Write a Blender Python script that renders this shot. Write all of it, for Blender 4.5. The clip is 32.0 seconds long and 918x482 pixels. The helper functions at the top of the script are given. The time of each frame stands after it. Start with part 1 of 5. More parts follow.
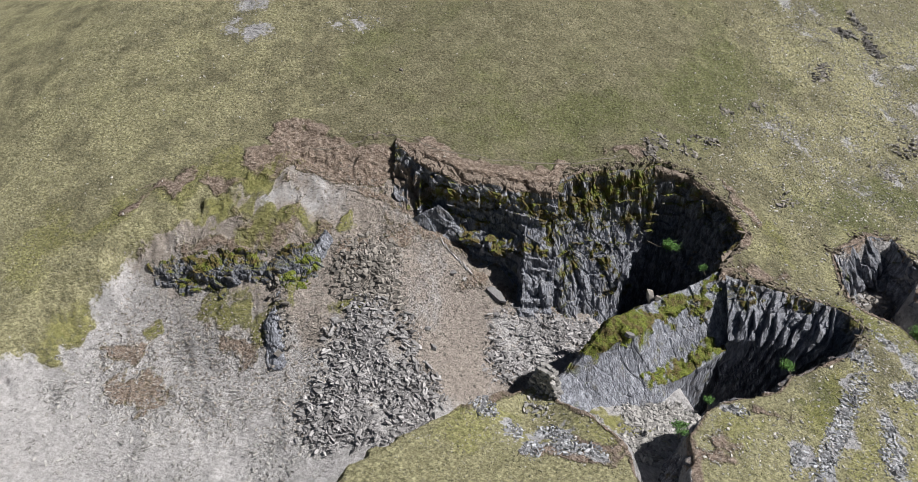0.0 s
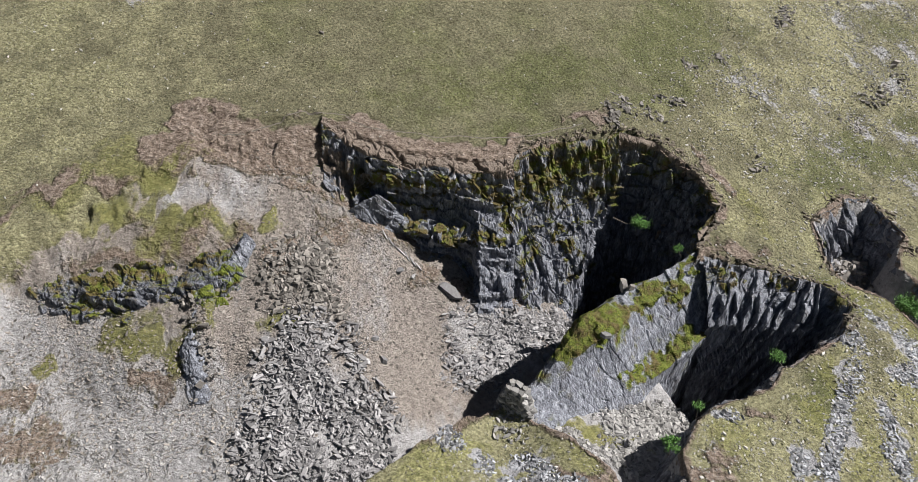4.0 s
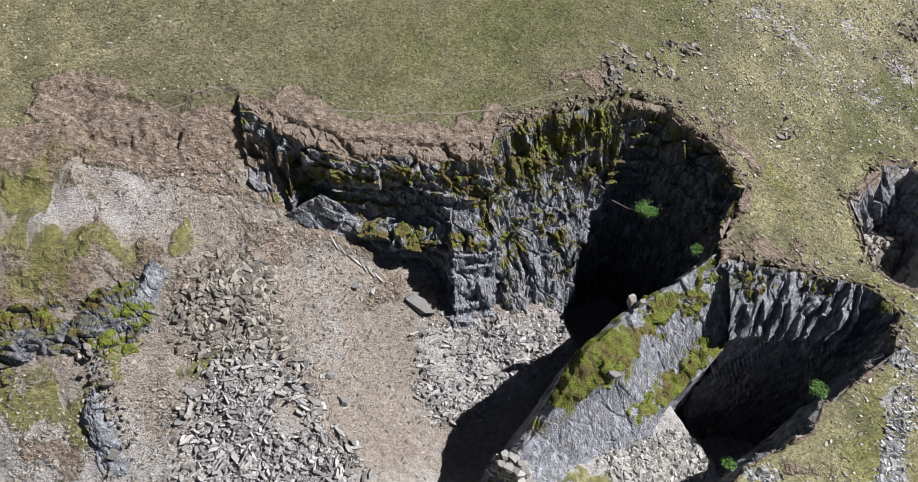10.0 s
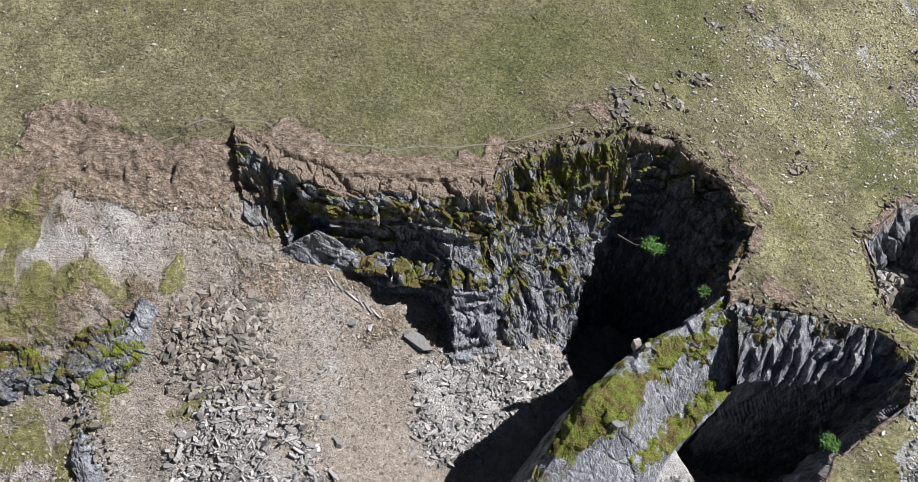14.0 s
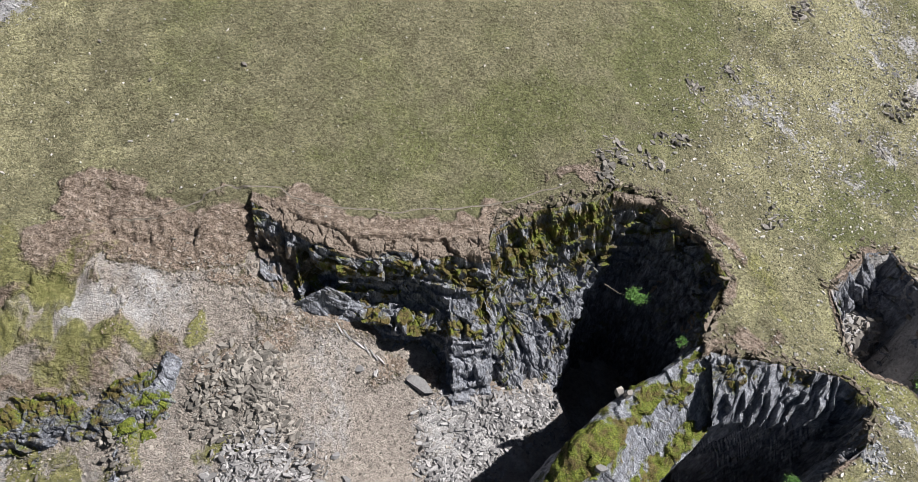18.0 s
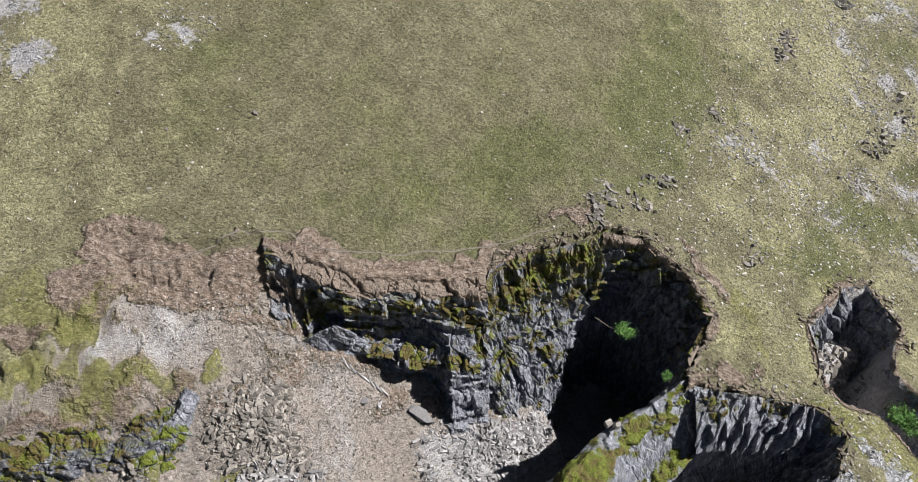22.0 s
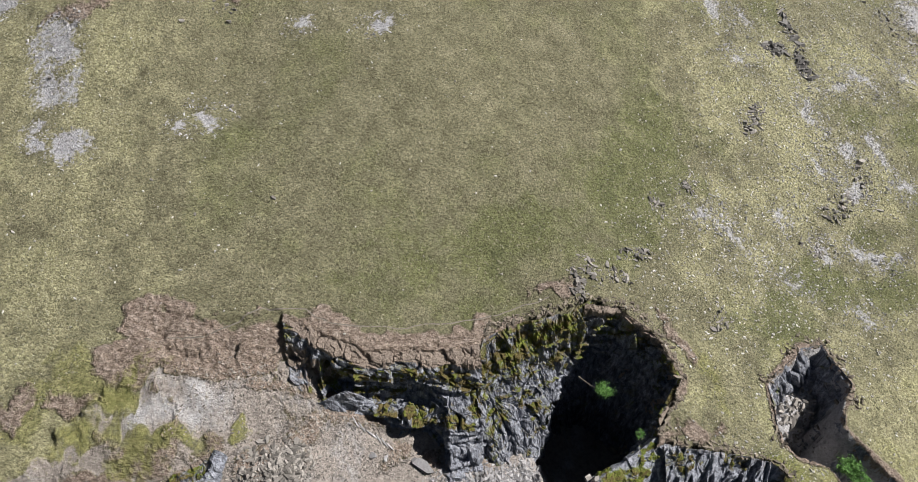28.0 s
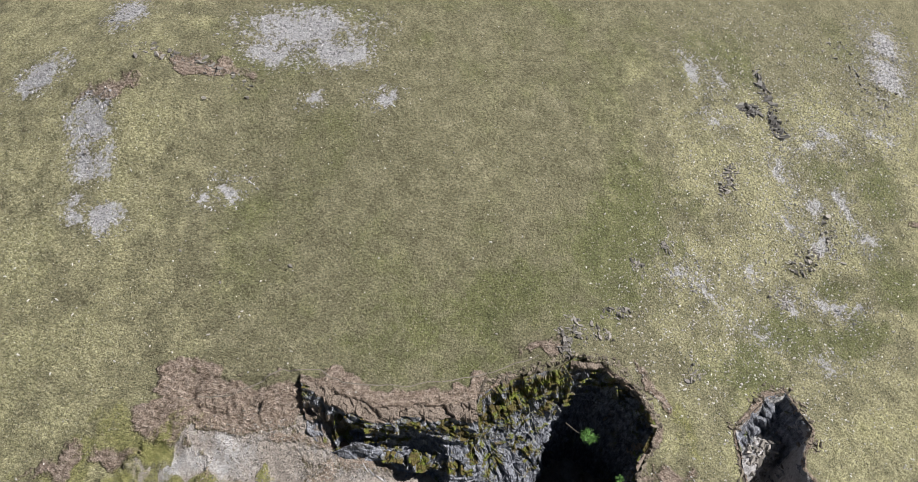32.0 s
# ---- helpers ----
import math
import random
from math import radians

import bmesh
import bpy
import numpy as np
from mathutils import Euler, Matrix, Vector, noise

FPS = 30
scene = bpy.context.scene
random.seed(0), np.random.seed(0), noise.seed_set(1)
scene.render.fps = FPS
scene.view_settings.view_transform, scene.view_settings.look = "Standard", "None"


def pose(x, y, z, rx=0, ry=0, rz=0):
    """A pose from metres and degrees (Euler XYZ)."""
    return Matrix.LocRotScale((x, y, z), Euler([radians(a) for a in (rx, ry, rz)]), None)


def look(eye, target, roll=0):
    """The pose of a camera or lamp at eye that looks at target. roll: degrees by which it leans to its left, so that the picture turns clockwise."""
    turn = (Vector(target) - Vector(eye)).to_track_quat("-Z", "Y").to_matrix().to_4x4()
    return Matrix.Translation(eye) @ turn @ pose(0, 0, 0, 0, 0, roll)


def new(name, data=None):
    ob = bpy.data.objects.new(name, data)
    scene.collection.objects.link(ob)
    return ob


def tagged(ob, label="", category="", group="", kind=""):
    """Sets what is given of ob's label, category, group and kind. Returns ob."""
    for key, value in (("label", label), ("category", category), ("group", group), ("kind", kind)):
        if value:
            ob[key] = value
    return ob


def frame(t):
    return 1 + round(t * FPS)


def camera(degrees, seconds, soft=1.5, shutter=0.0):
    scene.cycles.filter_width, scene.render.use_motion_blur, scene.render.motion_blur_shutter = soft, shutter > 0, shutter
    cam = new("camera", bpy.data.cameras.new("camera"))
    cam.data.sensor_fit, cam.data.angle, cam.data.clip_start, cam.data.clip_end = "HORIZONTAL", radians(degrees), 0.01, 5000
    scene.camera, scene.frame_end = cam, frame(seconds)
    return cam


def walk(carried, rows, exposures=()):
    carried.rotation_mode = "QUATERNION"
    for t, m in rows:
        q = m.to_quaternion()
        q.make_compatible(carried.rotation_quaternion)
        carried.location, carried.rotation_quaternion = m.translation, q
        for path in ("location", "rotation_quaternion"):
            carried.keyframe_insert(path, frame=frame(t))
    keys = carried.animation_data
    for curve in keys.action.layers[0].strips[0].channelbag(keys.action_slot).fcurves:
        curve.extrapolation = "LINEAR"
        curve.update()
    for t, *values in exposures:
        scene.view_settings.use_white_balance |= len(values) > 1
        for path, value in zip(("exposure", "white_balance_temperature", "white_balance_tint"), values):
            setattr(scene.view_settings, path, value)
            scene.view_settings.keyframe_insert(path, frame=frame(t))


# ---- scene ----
cam = camera(72.54, 32.0, soft=0.6)
PATH = [
    (0, (-12.18, -87.25, 47.26), (-13.59, -36.92, 14.62), 1.26),
    (0.5, (-12.33, -85.59, 47.12), (-12.74, -35.56, 14.00), 1.32),
    (1, (-12.49, -83.88, 46.97), (-11.82, -34.18, 13.36), 1.42),
    (1.5, (-12.65, -82.13, 46.77), (-11.03, -32.78, 12.67), 1.37),
    (2, (-12.77, -80.35, 46.50), (-10.61, -31.32, 11.98), 1.43),
    (2.5, (-12.83, -78.58, 46.18), (-10.21, -29.92, 11.18), 1.37),
    (3, (-12.86, -76.84, 45.80), (-9.85, -28.55, 10.33), 1.23),
    (3.5, (-12.93, -75.07, 45.46), (-9.33, -27.19, 9.48), 1.26),
    (5.5, (-13.07, -67.23, 45.11), (-7.03, -21.98, 6.18), 1.54),
    (6, (-13.09, -65.18, 45.05), (-6.10, -20.78, 5.30), 1.71),
    (6.5, (-13.07, -63.23, 44.93), (-5.03, -19.70, 4.43), 1.93),
    (7, (-12.98, -61.34, 44.81), (-4.33, -18.62, 3.58), 2.10),
    (7.5, (-12.85, -59.44, 44.73), (-3.84, -17.52, 2.76), 2.20),
    (8, (-12.67, -57.53, 44.68), (-3.46, -16.32, 2.05), 2.33),
    (8.5, (-12.45, -55.70, 44.58), (-3.58, -15.07, 1.33), 2.37),
    (9, (-12.17, -54.01, 44.44), (-4.15, -13.73, 0.71), 2.29),
    (9.5, (-11.87, -52.47, 44.36), (-4.45, -12.53, 0.20), 2.26),
    (10, (-11.59, -51.14, 44.36), (-4.55, -11.24, 0.11), 2.25),
    (10.5, (-11.30, -50.10, 44.38), (-4.60, -10.17, 0.10), 2.19),
    (11, (-11.01, -49.30, 44.36), (-4.60, -9.37, 0.04), 2.11),
    (11.5, (-10.78, -48.59, 44.30), (-4.39, -8.57, 0.07), 2.42),
    (12, (-10.66, -47.97, 44.26), (-4.25, -7.99, -0.03), 2.46),
    (12.5, (-10.56, -47.49, 44.30), (-4.11, -7.51, 0.02), 2.40),
    (13, (-10.46, -47.17, 44.53), (-4.03, -7.16, 0.29), 2.34),
    (13.5, (-10.41, -46.98, 45.01), (-3.96, -7.02, 0.71), 2.36),
    (14, (-10.44, -46.84, 45.72), (-3.93, -6.94, 1.38), 2.39),
    (14.5, (-10.47, -46.73, 46.60), (-3.91, -6.84, 2.27), 2.45),
    (16.5, (-10.50, -46.19, 51.41), (-3.89, -6.47, 6.93), 2.53),
    (17, (-10.47, -46.14, 52.51), (-3.87, -6.41, 8.04), 2.52),
    (17.5, (-10.48, -46.09, 53.57), (-3.87, -6.35, 9.10), 2.50),
    (18, (-10.55, -45.99, 54.60), (-3.92, -6.27, 10.12), 2.51),
    (18.5, (-10.63, -45.89, 55.56), (-3.95, -6.18, 11.07), 2.52),
    (19, (-10.68, -45.82, 56.44), (-3.97, -6.12, 11.96), 2.58),
    (19.5, (-10.71, -45.73, 57.31), (-3.99, -6.03, 12.83), 2.59),
    (20, (-10.76, -45.60, 58.20), (-4.03, -5.95, 13.68), 2.61),
    (20.5, (-10.77, -45.50, 59.06), (-4.00, -5.86, 14.53), 2.58),
    (21, (-10.71, -45.46, 59.84), (-3.98, -5.82, 15.31), 2.55),
    (21.5, (-10.64, -45.44, 60.61), (-3.93, -5.79, 16.08), 2.49),
    (22, (-10.61, -45.38, 61.46), (-3.92, -5.70, 16.95), 2.45),
    (22.5, (-10.61, -45.29, 62.37), (-3.88, -5.64, 17.85), 2.44),
    (23, (-10.64, -45.20, 63.31), (-3.88, -5.55, 18.78), 2.47),
    (23.5, (-10.68, -45.09, 64.23), (-3.88, -5.45, 19.70), 2.48),
    (24, (-10.70, -44.94, 65.19), (-3.88, -5.37, 20.60), 2.51),
    (24.5, (-10.69, -44.78, 66.24), (-3.87, -5.28, 21.59), 2.51),
    (25, (-10.65, -44.66, 67.39), (-3.84, -5.19, 22.71), 2.55),
    (25.5, (-10.63, -44.55, 68.62), (-3.85, -5.07, 23.96), 2.46),
    (27.5, (-10.50, -44.01, 74.36), (-3.75, -4.59, 29.63), 2.45),
    (28, (-10.55, -43.76, 76.04), (-3.76, -4.44, 31.23), 2.46),
    (28.5, (-10.60, -43.48, 77.80), (-3.77, -4.29, 32.88), 2.50),
    (29, (-10.61, -43.22, 79.59), (-3.78, -4.11, 34.60), 2.51),
    (29.5, (-10.59, -42.97, 81.42), (-3.78, -3.93, 36.37), 2.53),
    (30, (-10.61, -42.72, 83.28), (-3.78, -3.70, 38.22), 2.53),
    (30.5, (-10.66, -42.46, 85.20), (-3.81, -3.48, 40.10), 2.53),
    (31, (-10.68, -42.16, 87.20), (-3.83, -3.26, 42.03), 2.51),
    (31.5, (-10.67, -41.80, 89.27), (-3.82, -3.03, 44.00), 2.50),
    (32, (-10.69, -41.37, 91.33), (-3.84, -2.81, 45.88), 2.54),
]
walk(cam, [(t, look(eye, target, roll)) for t, eye, target, roll in PATH], ((0, 0.44), (4, 0.52), (8, 0.64), (14, 0.70), (24, 0.68), (32, 0.57)))
SKY_STRENGTH, SUN_STRENGTH = 0.014, 5.0


# ---------------------------------------------------------------- sky and sun
SUN_FROM = Vector((0.655, -0.06, 0.753)).normalized()
world = bpy.data.worlds.new("sky")
scene.world = world
world.use_nodes = True
wn = world.node_tree.nodes
sky = wn.new("ShaderNodeTexSky")
sky.sky_type, sky.sun_disc = "NISHITA", False
sky.sun_elevation = math.asin(SUN_FROM.z)
sky.sun_rotation = math.atan2(SUN_FROM.x, SUN_FROM.y)
world.node_tree.links.new(sky.outputs["Color"], wn["Background"].inputs["Color"])
wn["Background"].inputs["Strength"].default_value = SKY_STRENGTH
sun = new("sun", bpy.data.lights.new("sun", "SUN"))
sun.data.energy, sun.data.angle, sun.data.color = SUN_STRENGTH, radians(0.53), (1.0, 0.95, 0.88)
sun.matrix_world = look(SUN_FROM * 200, (0, 0, 0))


# ---------------------------------------------------------------- noise in numpy
def _hash(ix, iy, iz, seed):
    h = (ix * 374761393 + iy * 668265263 + iz * 2147483647 + seed * 974634777) & 0xFFFFFFFF
    h = ((h ^ (h >> 13)) * 1274126177) & 0xFFFFFFFF
    h = ((h ^ (h >> 16)) * 2246822519) & 0xFFFFFFFF
    return ((h ^ (h >> 15)) & 0xFFFFFF) / 0xFFFFFF


def vnoise(x, y, z=0.0, seed=0):
    """Smooth value noise, -1 to 1."""
    flat = np.ndim(z) == 0
    x, y, z = np.broadcast_arrays(np.asarray(x, float), np.asarray(y, float), np.asarray(z, float))
    fx, fy, fz = np.floor(x), np.floor(y), np.floor(z)
    ix, iy, iz = fx.astype(np.int64), fy.astype(np.int64), fz.astype(np.int64)
    u, v, w = x - fx, y - fy, z - fz
    u, v, w = u * u * (3 - 2 * u), v * v * (3 - 2 * v), w * w * (3 - 2 * w)
    out = 0.0
    for a in (0, 1):
        for b in (0, 1):
            for c in (0,) if flat else (0, 1):
                out = out + _hash(ix + a, iy + b, iz + c, seed) * (u if a else 1 - u) * (v if b else 1 - v) * (w if c else 1 - w)
    return out * 2 - 1


def fbm(x, y, z=0.0, octaves=4, seed=0, gain=0.5):
    total, amp = 0.0, 1.0
    for k in range(octaves):
        total = total + amp * vnoise(x * 2**k, y * 2**k, np.asarray(z) * 2**k, seed + 17 * k)
        amp *= gain
    return total


def cells(x, y, z=0.0, seed=0):
    """Of the nearest random cell: its value, the gap to the next cell, and how far a tilted plane through its middle rises here."""
    x, y, z = np.broadcast_arrays(np.asarray(x, float), np.asarray(y, float), np.asarray(z, float))
    fx, fy, fz = np.floor(x).astype(np.int64), np.floor(y).astype(np.int64), np.floor(z).astype(np.int64)
    best, second, value, rise = np.full(x.shape, 9.0), np.full(x.shape, 9.0), np.zeros(x.shape), np.zeros(x.shape)
    for a in (-1, 0, 1):
        for b in (-1, 0, 1):
            for c in (-1, 0, 1):
                i, j, k = fx + a, fy + b, fz + c
                h0, h1, h2 = _hash(i, j, k, seed), _hash(i, j, k, seed + 1), _hash(i, j, k, seed + 2)
                ox, oy, oz = x - i - h0, y - j - h1, z - k - h2
                d = np.sqrt(ox * ox + oy * oy + oz * oz)
                near = d < best
                second = np.where(near, best, np.minimum(second, d))
                value = np.where(near, _hash(i, j, k, seed + 3), value)
                tilt = (h1 + h2 - 1) * 1.5 * ox + (h0 + h2 - 1) * 1.5 * oy + (h0 - h1) * 1.5 * oz
                rise = np.where(near, tilt, rise)
                best = np.where(near, d, best)
    return value, second - best, rise


def step(a, b, x):
    t = np.clip((np.asarray(x, float) - a) / (b - a), 0, 1)
    return t * t * (3 - 2 * t)


def bump2(x, y, cx, cy, rx, ry=None):
    return np.exp(-(((x - cx) / rx) ** 2 + ((y - cy) / (ry or rx)) ** 2))


# ---------------------------------------------------------------- the shape of the land
HILL = (0.86, -3.15, 19.62, -3.07, -1.22, 3.44, 0.47, -0.09, 0.92, -3.12)
SCREE = (-14.0, 21.1, 7.36, -7.82, -4.9, -5.64, -11.48, 3.02, 4.71, -4.45, -5.54, -2.73, 0.92, 2.83, 0.73)


def hill(x, y):
    """The hillside as it lay before the quarrying: a slope that climbs away and falls off to both sides."""
    x, y = np.asarray(x, float), np.asarray(y, float)
    xc, yc = np.clip(x, -100, 110), np.clip(y, -55, 88)
    u, v = xc / 50, yc / 50
    a = HILL
    z = a[0] + a[1] * u + a[2] * v + a[3] * u * u + a[4] * u * v + a[5] * v * v + a[6] * u**3 + a[7] * u * u * v + a[8] * u * v * v + a[9] * v**3
    z = z + 0.2 * (y - yc) * np.exp(-np.abs(y - yc) / 400) - 0.25 * np.abs(x - xc) * np.exp(-np.abs(x - xc) / 300)
    z = z - 3.6 * bump2(x, y, -4.5, -33, 6) + 2.4 * bump2(x, y, 42, -25, 8) - 1.0 * bump2(x, y, -5, 0.5, 9, 4)
    z = z + 0.9 * bump2(x, y, 17, 9, 7) - 1.5 * bump2(x, y, 62, 15, 14) + 2.5 * bump2(x, y, -51, 62, 14) - 1.5 * bump2(x, y, -33, 41, 12)
    return z


def scree(x, y):
    """The tip of broken slate that fills the quarry."""
    x, y = np.asarray(x, float), np.asarray(y, float)
    u, v = (np.clip(x, -85, 32) + 25) / 30, (np.clip(y, -62, 12) + 14) / 30
    z, n = 0.0, 0
    for i in range(5):
        for j in range(5 - i):
            z = z + SCREE[n] * u**i * v**j
            n += 1
    z = z - 1.6 * bump2(x, y, -12, -13, 7) - 2.2 * bump2(x, y, -6, -22, 7) - 3.0 * bump2(x, y, -58, -19, 8) - 2.4 * bump2(x, y, -43, -29, 9)
    z = z + 2.2 * bump2(x, y, 8, -9, 7, 5)
    z = z - 9.0 * step(9.5, 13.5, x + 0.25 * (y + 8)) * step(-20, -14, y)
    return z


def closed(*points):
    return np.array(points, float)


# Edge of the quarry: x, y, and how wide the slope is from the hill down to the floor.
QUARRY = closed(
    (-84, -30, 6), (-76, -16, 6), (-69, -12, 4), (-67.5, -7, 4), (-62, -3.5, 5), (-55, 2, 6), (-48, 6.5, 6), (-45, 10.5, 7), (-40.8, 10.7, 8),
    (-35, 8.4, 6.5), (-30, 8.3, 6), (-25.9, 8.4, 5), (-22, 6.4, 2), (-20, 4.8, 1), (-16.2, 2.9, 0.8), (-11.1, 2.8, 0.8), (-5, 2.5, 0.8), (0.2, 1.9, 0.8),
)
QUARRY_EAST = closed(
    (1.5, 3, 0.8), (7.2, 4.8, 0.8), (14.3, 5.6, 0.8), (17, 6.6, 0.8), (21.9, 6.2, 0.8), (26.8, 2.8, 0.8), (30.1, -3.8, 0.8), (26.8, -7.6, 0.8), (24.2, -11, 0.8),
    (20.6, -14.6, 0.8), (15.2, -17.0, 0.8), (9.2, -22.0, 0.8), (3.4, -25.6, 0.8), (-2.8, -28.9, 0.8), (-7.4, -31, 1.5), (-13, -34.8, 2), (-18, -37.7, 3),
    (-25, -43, 4), (-31, -62, 6), (-84, -62, 8),
)
QUARRY = np.concatenate([QUARRY, QUARRY_EAST])
EAST_PIT = closed(
    (24.6, -11.8, 0.8), (32.8, -13.6, 0.8), (39.8, -15.5, 0.8), (42, -19, 0.8), (38.5, -23.6, 0.8), (33.5, -25.6, 0.8), (29.6, -27.2, 0.8), (27, -29.8, 0.8),
    (21, -31.6, 0.8), (17, -33.2, 1), (14, -37, 1.5), (12.5, -46, 2), (7.5, -46, 2), (6, -39, 3), (3, -35, 3), (-1, -31.6, 3), (-2.2, -28.9, 1),
    (2.2, -23.8, 0.8), (7.6, -19.6, 0.8), (13.8, -14.6, 0.8), (19.4, -12.6, 0.8),
)
TRENCH = closed(
    (43.3, -4.8, 1.2), (46.2, -3.2, 1), (48.4, -2.2, 1), (51, -0.2, 1), (55.2, 0.4, 1), (56.6, -2.4, 1), (58.2, -5.6, 1.2), (55.4, -9, 1.5), (54, -11.5, 2),
    (56, -15, 2), (59, -19, 2), (62, -27, 3), (54.5, -27, 2), (50.4, -19.6, 1), (48.7, -16.5, 1), (44.7, -15.2, 1), (43, -12.5, 1), (43.2, -8.5, 1),
)


def inside(x, y, ring):
    """Distance inside the ring (negative outside) and the width that its nearest edge carries."""
    x, y = np.asarray(x, float), np.asarray(y, float)
    near, width, odd = np.full(x.shape, 1e9), np.ones(x.shape), np.zeros(x.shape, bool)
    for (ax, ay, aw), (bx, by, bw) in zip(ring, np.roll(ring, -1, axis=0)):
        ex, ey = bx - ax, by - ay
        t = np.clip(((x - ax) * ex + (y - ay) * ey) / (ex * ex + ey * ey), 0, 1)
        d = np.hypot(x - ax - t * ex, y - ay - t * ey)
        closer = d < near
        near, width = np.where(closer, d, near), np.where(closer, aw + t * (bw - aw), width)
        if ey != 0:
            odd ^= ((ay > y) != (by > y)) & (x < ax + (y - ay) * ex / ey)
    return np.where(odd, near, -near), width


def east_floor(x, y):
    z = -17.6 - 0.16 * np.clip(x - 5, 0, 13) - 0.03 * np.clip(-30 - y, 0, 20)
    return z - 22 * step(19.5, 24.5, x + 0.25 * (y + 25)) + 0.8 * step(24, 40, x)


def trench_floor(x, y):
    return -14.6 - 9.0 * step(-6.5, -11, y - 0.5 * (x - 52)) - 0.15 * np.clip(-13 - y, 0, 20)


def land(x, y, fine=True):
    """Height of the ground with its roughness."""
    x, y = np.asarray(x, float), np.asarray(y, float)
    wx, wy = x + 0.55 * vnoise(x / 2.1, y / 2.1, 0, 5) + 0.2 * vnoise(x / 0.6, y / 0.6, 0, 6), y + 0.55 * vnoise(x / 2.1, y / 2.1, 0, 7) + 0.2 * vnoise(x / 0.6, y / 0.6, 0, 8)
    top = hill(x, y)
    dq, wq = inside(wx, wy, QUARRY)
    de, we = inside(wx, wy, EAST_PIT)
    dt, wt = inside(wx, wy, TRENCH)
    kq, ke, kt = step(0, 1, dq / wq), step(0, 1, de / we), step(0, 1, dt / wt)
    fill = scree(x, y)
    xr, yr = 0.83 * x + 0.56 * y, 0.83 * y - 0.56 * x
    if fine:
        top = top + 0.16 * fbm(x / 5, y / 5, 0, 3, 11) + 0.07 * vnoise(xr / 1.2, yr / 1.2, 0, 12) + 0.5 * vnoise(x / 14, y / 14, 0, 13)
        rough = 0.3 + 0.7 * step(-0.2, 0.5, fbm(x / 9, y / 9, 0, 2, 22))
        calm = bump2(x, y, -13, -14, 8, 9)
        fill = fill + (1 - 0.8 * calm) * (0.55 * fbm(xr / 3.4, yr / 3.8, 0, 2, 21) * rough + 0.30 * np.abs(fbm(xr / 2.6, yr / 3.2, 0, 2, 25))) + 0.04 * vnoise(xr / 1.5, yr / 1.5, 0, 23) + 0.5 * vnoise(x / 8, y / 8, 0, 24)
        fill = fill + 1.3 * bump2(x, y, -28, -9.5, 4, 3.4) + 1.2 * bump2(x, y, -40, -13, 2.0, 6) + 0.8 * bump2(x, y, -43, -2.5, 5, 3)
    # soil scarp: ragged terraces on the slope down from the grass
    scarp = (kq * (1 - kq) * 4) * step(3, 6, wq)
    if fine:
        ledge = top + 1.2 * fbm(x / 3.0, y / 3.0, 0, 3, 33)
        fill = fill + scarp * (1.5 * fbm(xr / 3.0, yr / 2.4, 0, 3, 31) - 1.3 * np.abs(fbm(xr / 2.4, yr / 2.0, 0, 2, 32)) + 1.0 * (ledge / 1.1 - np.floor(ledge / 1.1)))
        fill = fill + scarp * (1.0 * np.abs(fbm(x / 2.2, y / 2.8, 0, 2, 35)) - 0.3)
        top = top - 0.55 * step(-0.1, 0.35, dq + 0.5 * fbm(x / 2, y / 2, 0, 2, 36)) * step(3, 5, wq)
    z = top * (1 - kq) + np.minimum(fill, top + 0.4) * kq
    z = z * (1 - ke) + (east_floor(x, y) + (0.25 * fbm(x / 2, y / 2, 0, 3, 41) if fine else 0)) * ke
    z = z * (1 - kt) + (trench_floor(x, y) + (0.5 * fbm(x / 2, y / 2, 0, 3, 42) if fine else 0)) * kt
    return z


# ---------------------------------------------------------------- materials
def material(name, roughness=0.95):
    m = bpy.data.materials.new(name)
    m.use_nodes = True
    t = m.node_tree
    b = t.nodes["Principled BSDF"]
    b.inputs["Roughness"].default_value = roughness
    b.inputs["Specular IOR Level"].default_value = 0.25
    return m, t, b


def tex(t, kind, scale, detail=4.0, rough=0.55, coords=None, **more):
    n = t.nodes.new(kind)
    n.inputs["Scale"].default_value = scale
    if "Detail" in n.inputs:
        n.inputs["Detail"].default_value, n.inputs["Roughness"].default_value = detail, rough
    if coords is not None:
        t.links.new(coords, n.inputs["Vector"])
    return n


def place(t, sx=1.0, sy=1.0, sz=1.0, rx=0.0, ry=0.0, rz=0.0):
    g, m = t.nodes.new("ShaderNodeNewGeometry"), t.nodes.new("ShaderNodeMapping")
    t.links.new(g.outputs["Position"], m.inputs["Vector"])
    m.inputs["Scale"].default_value = (sx, sy, sz)
    m.inputs["Rotation"].default_value = (rx, ry, rz)
    return m.outputs["Vector"]


def ramp(t, source, *stops):
    n = t.nodes.new("ShaderNodeValToRGB")
    e = n.color_ramp.elements
    while len(e) < len(stops):
        e.new(0.5)
    for el, (p, col) in zip(e, stops):
        el.position = p
        el.color = (*col, 1) if len(col) == 3 else col
    t.links.new(source, n.inputs["Fac"])
    return n.outputs["Color"]


def grey(v):
    return (v, v, v)


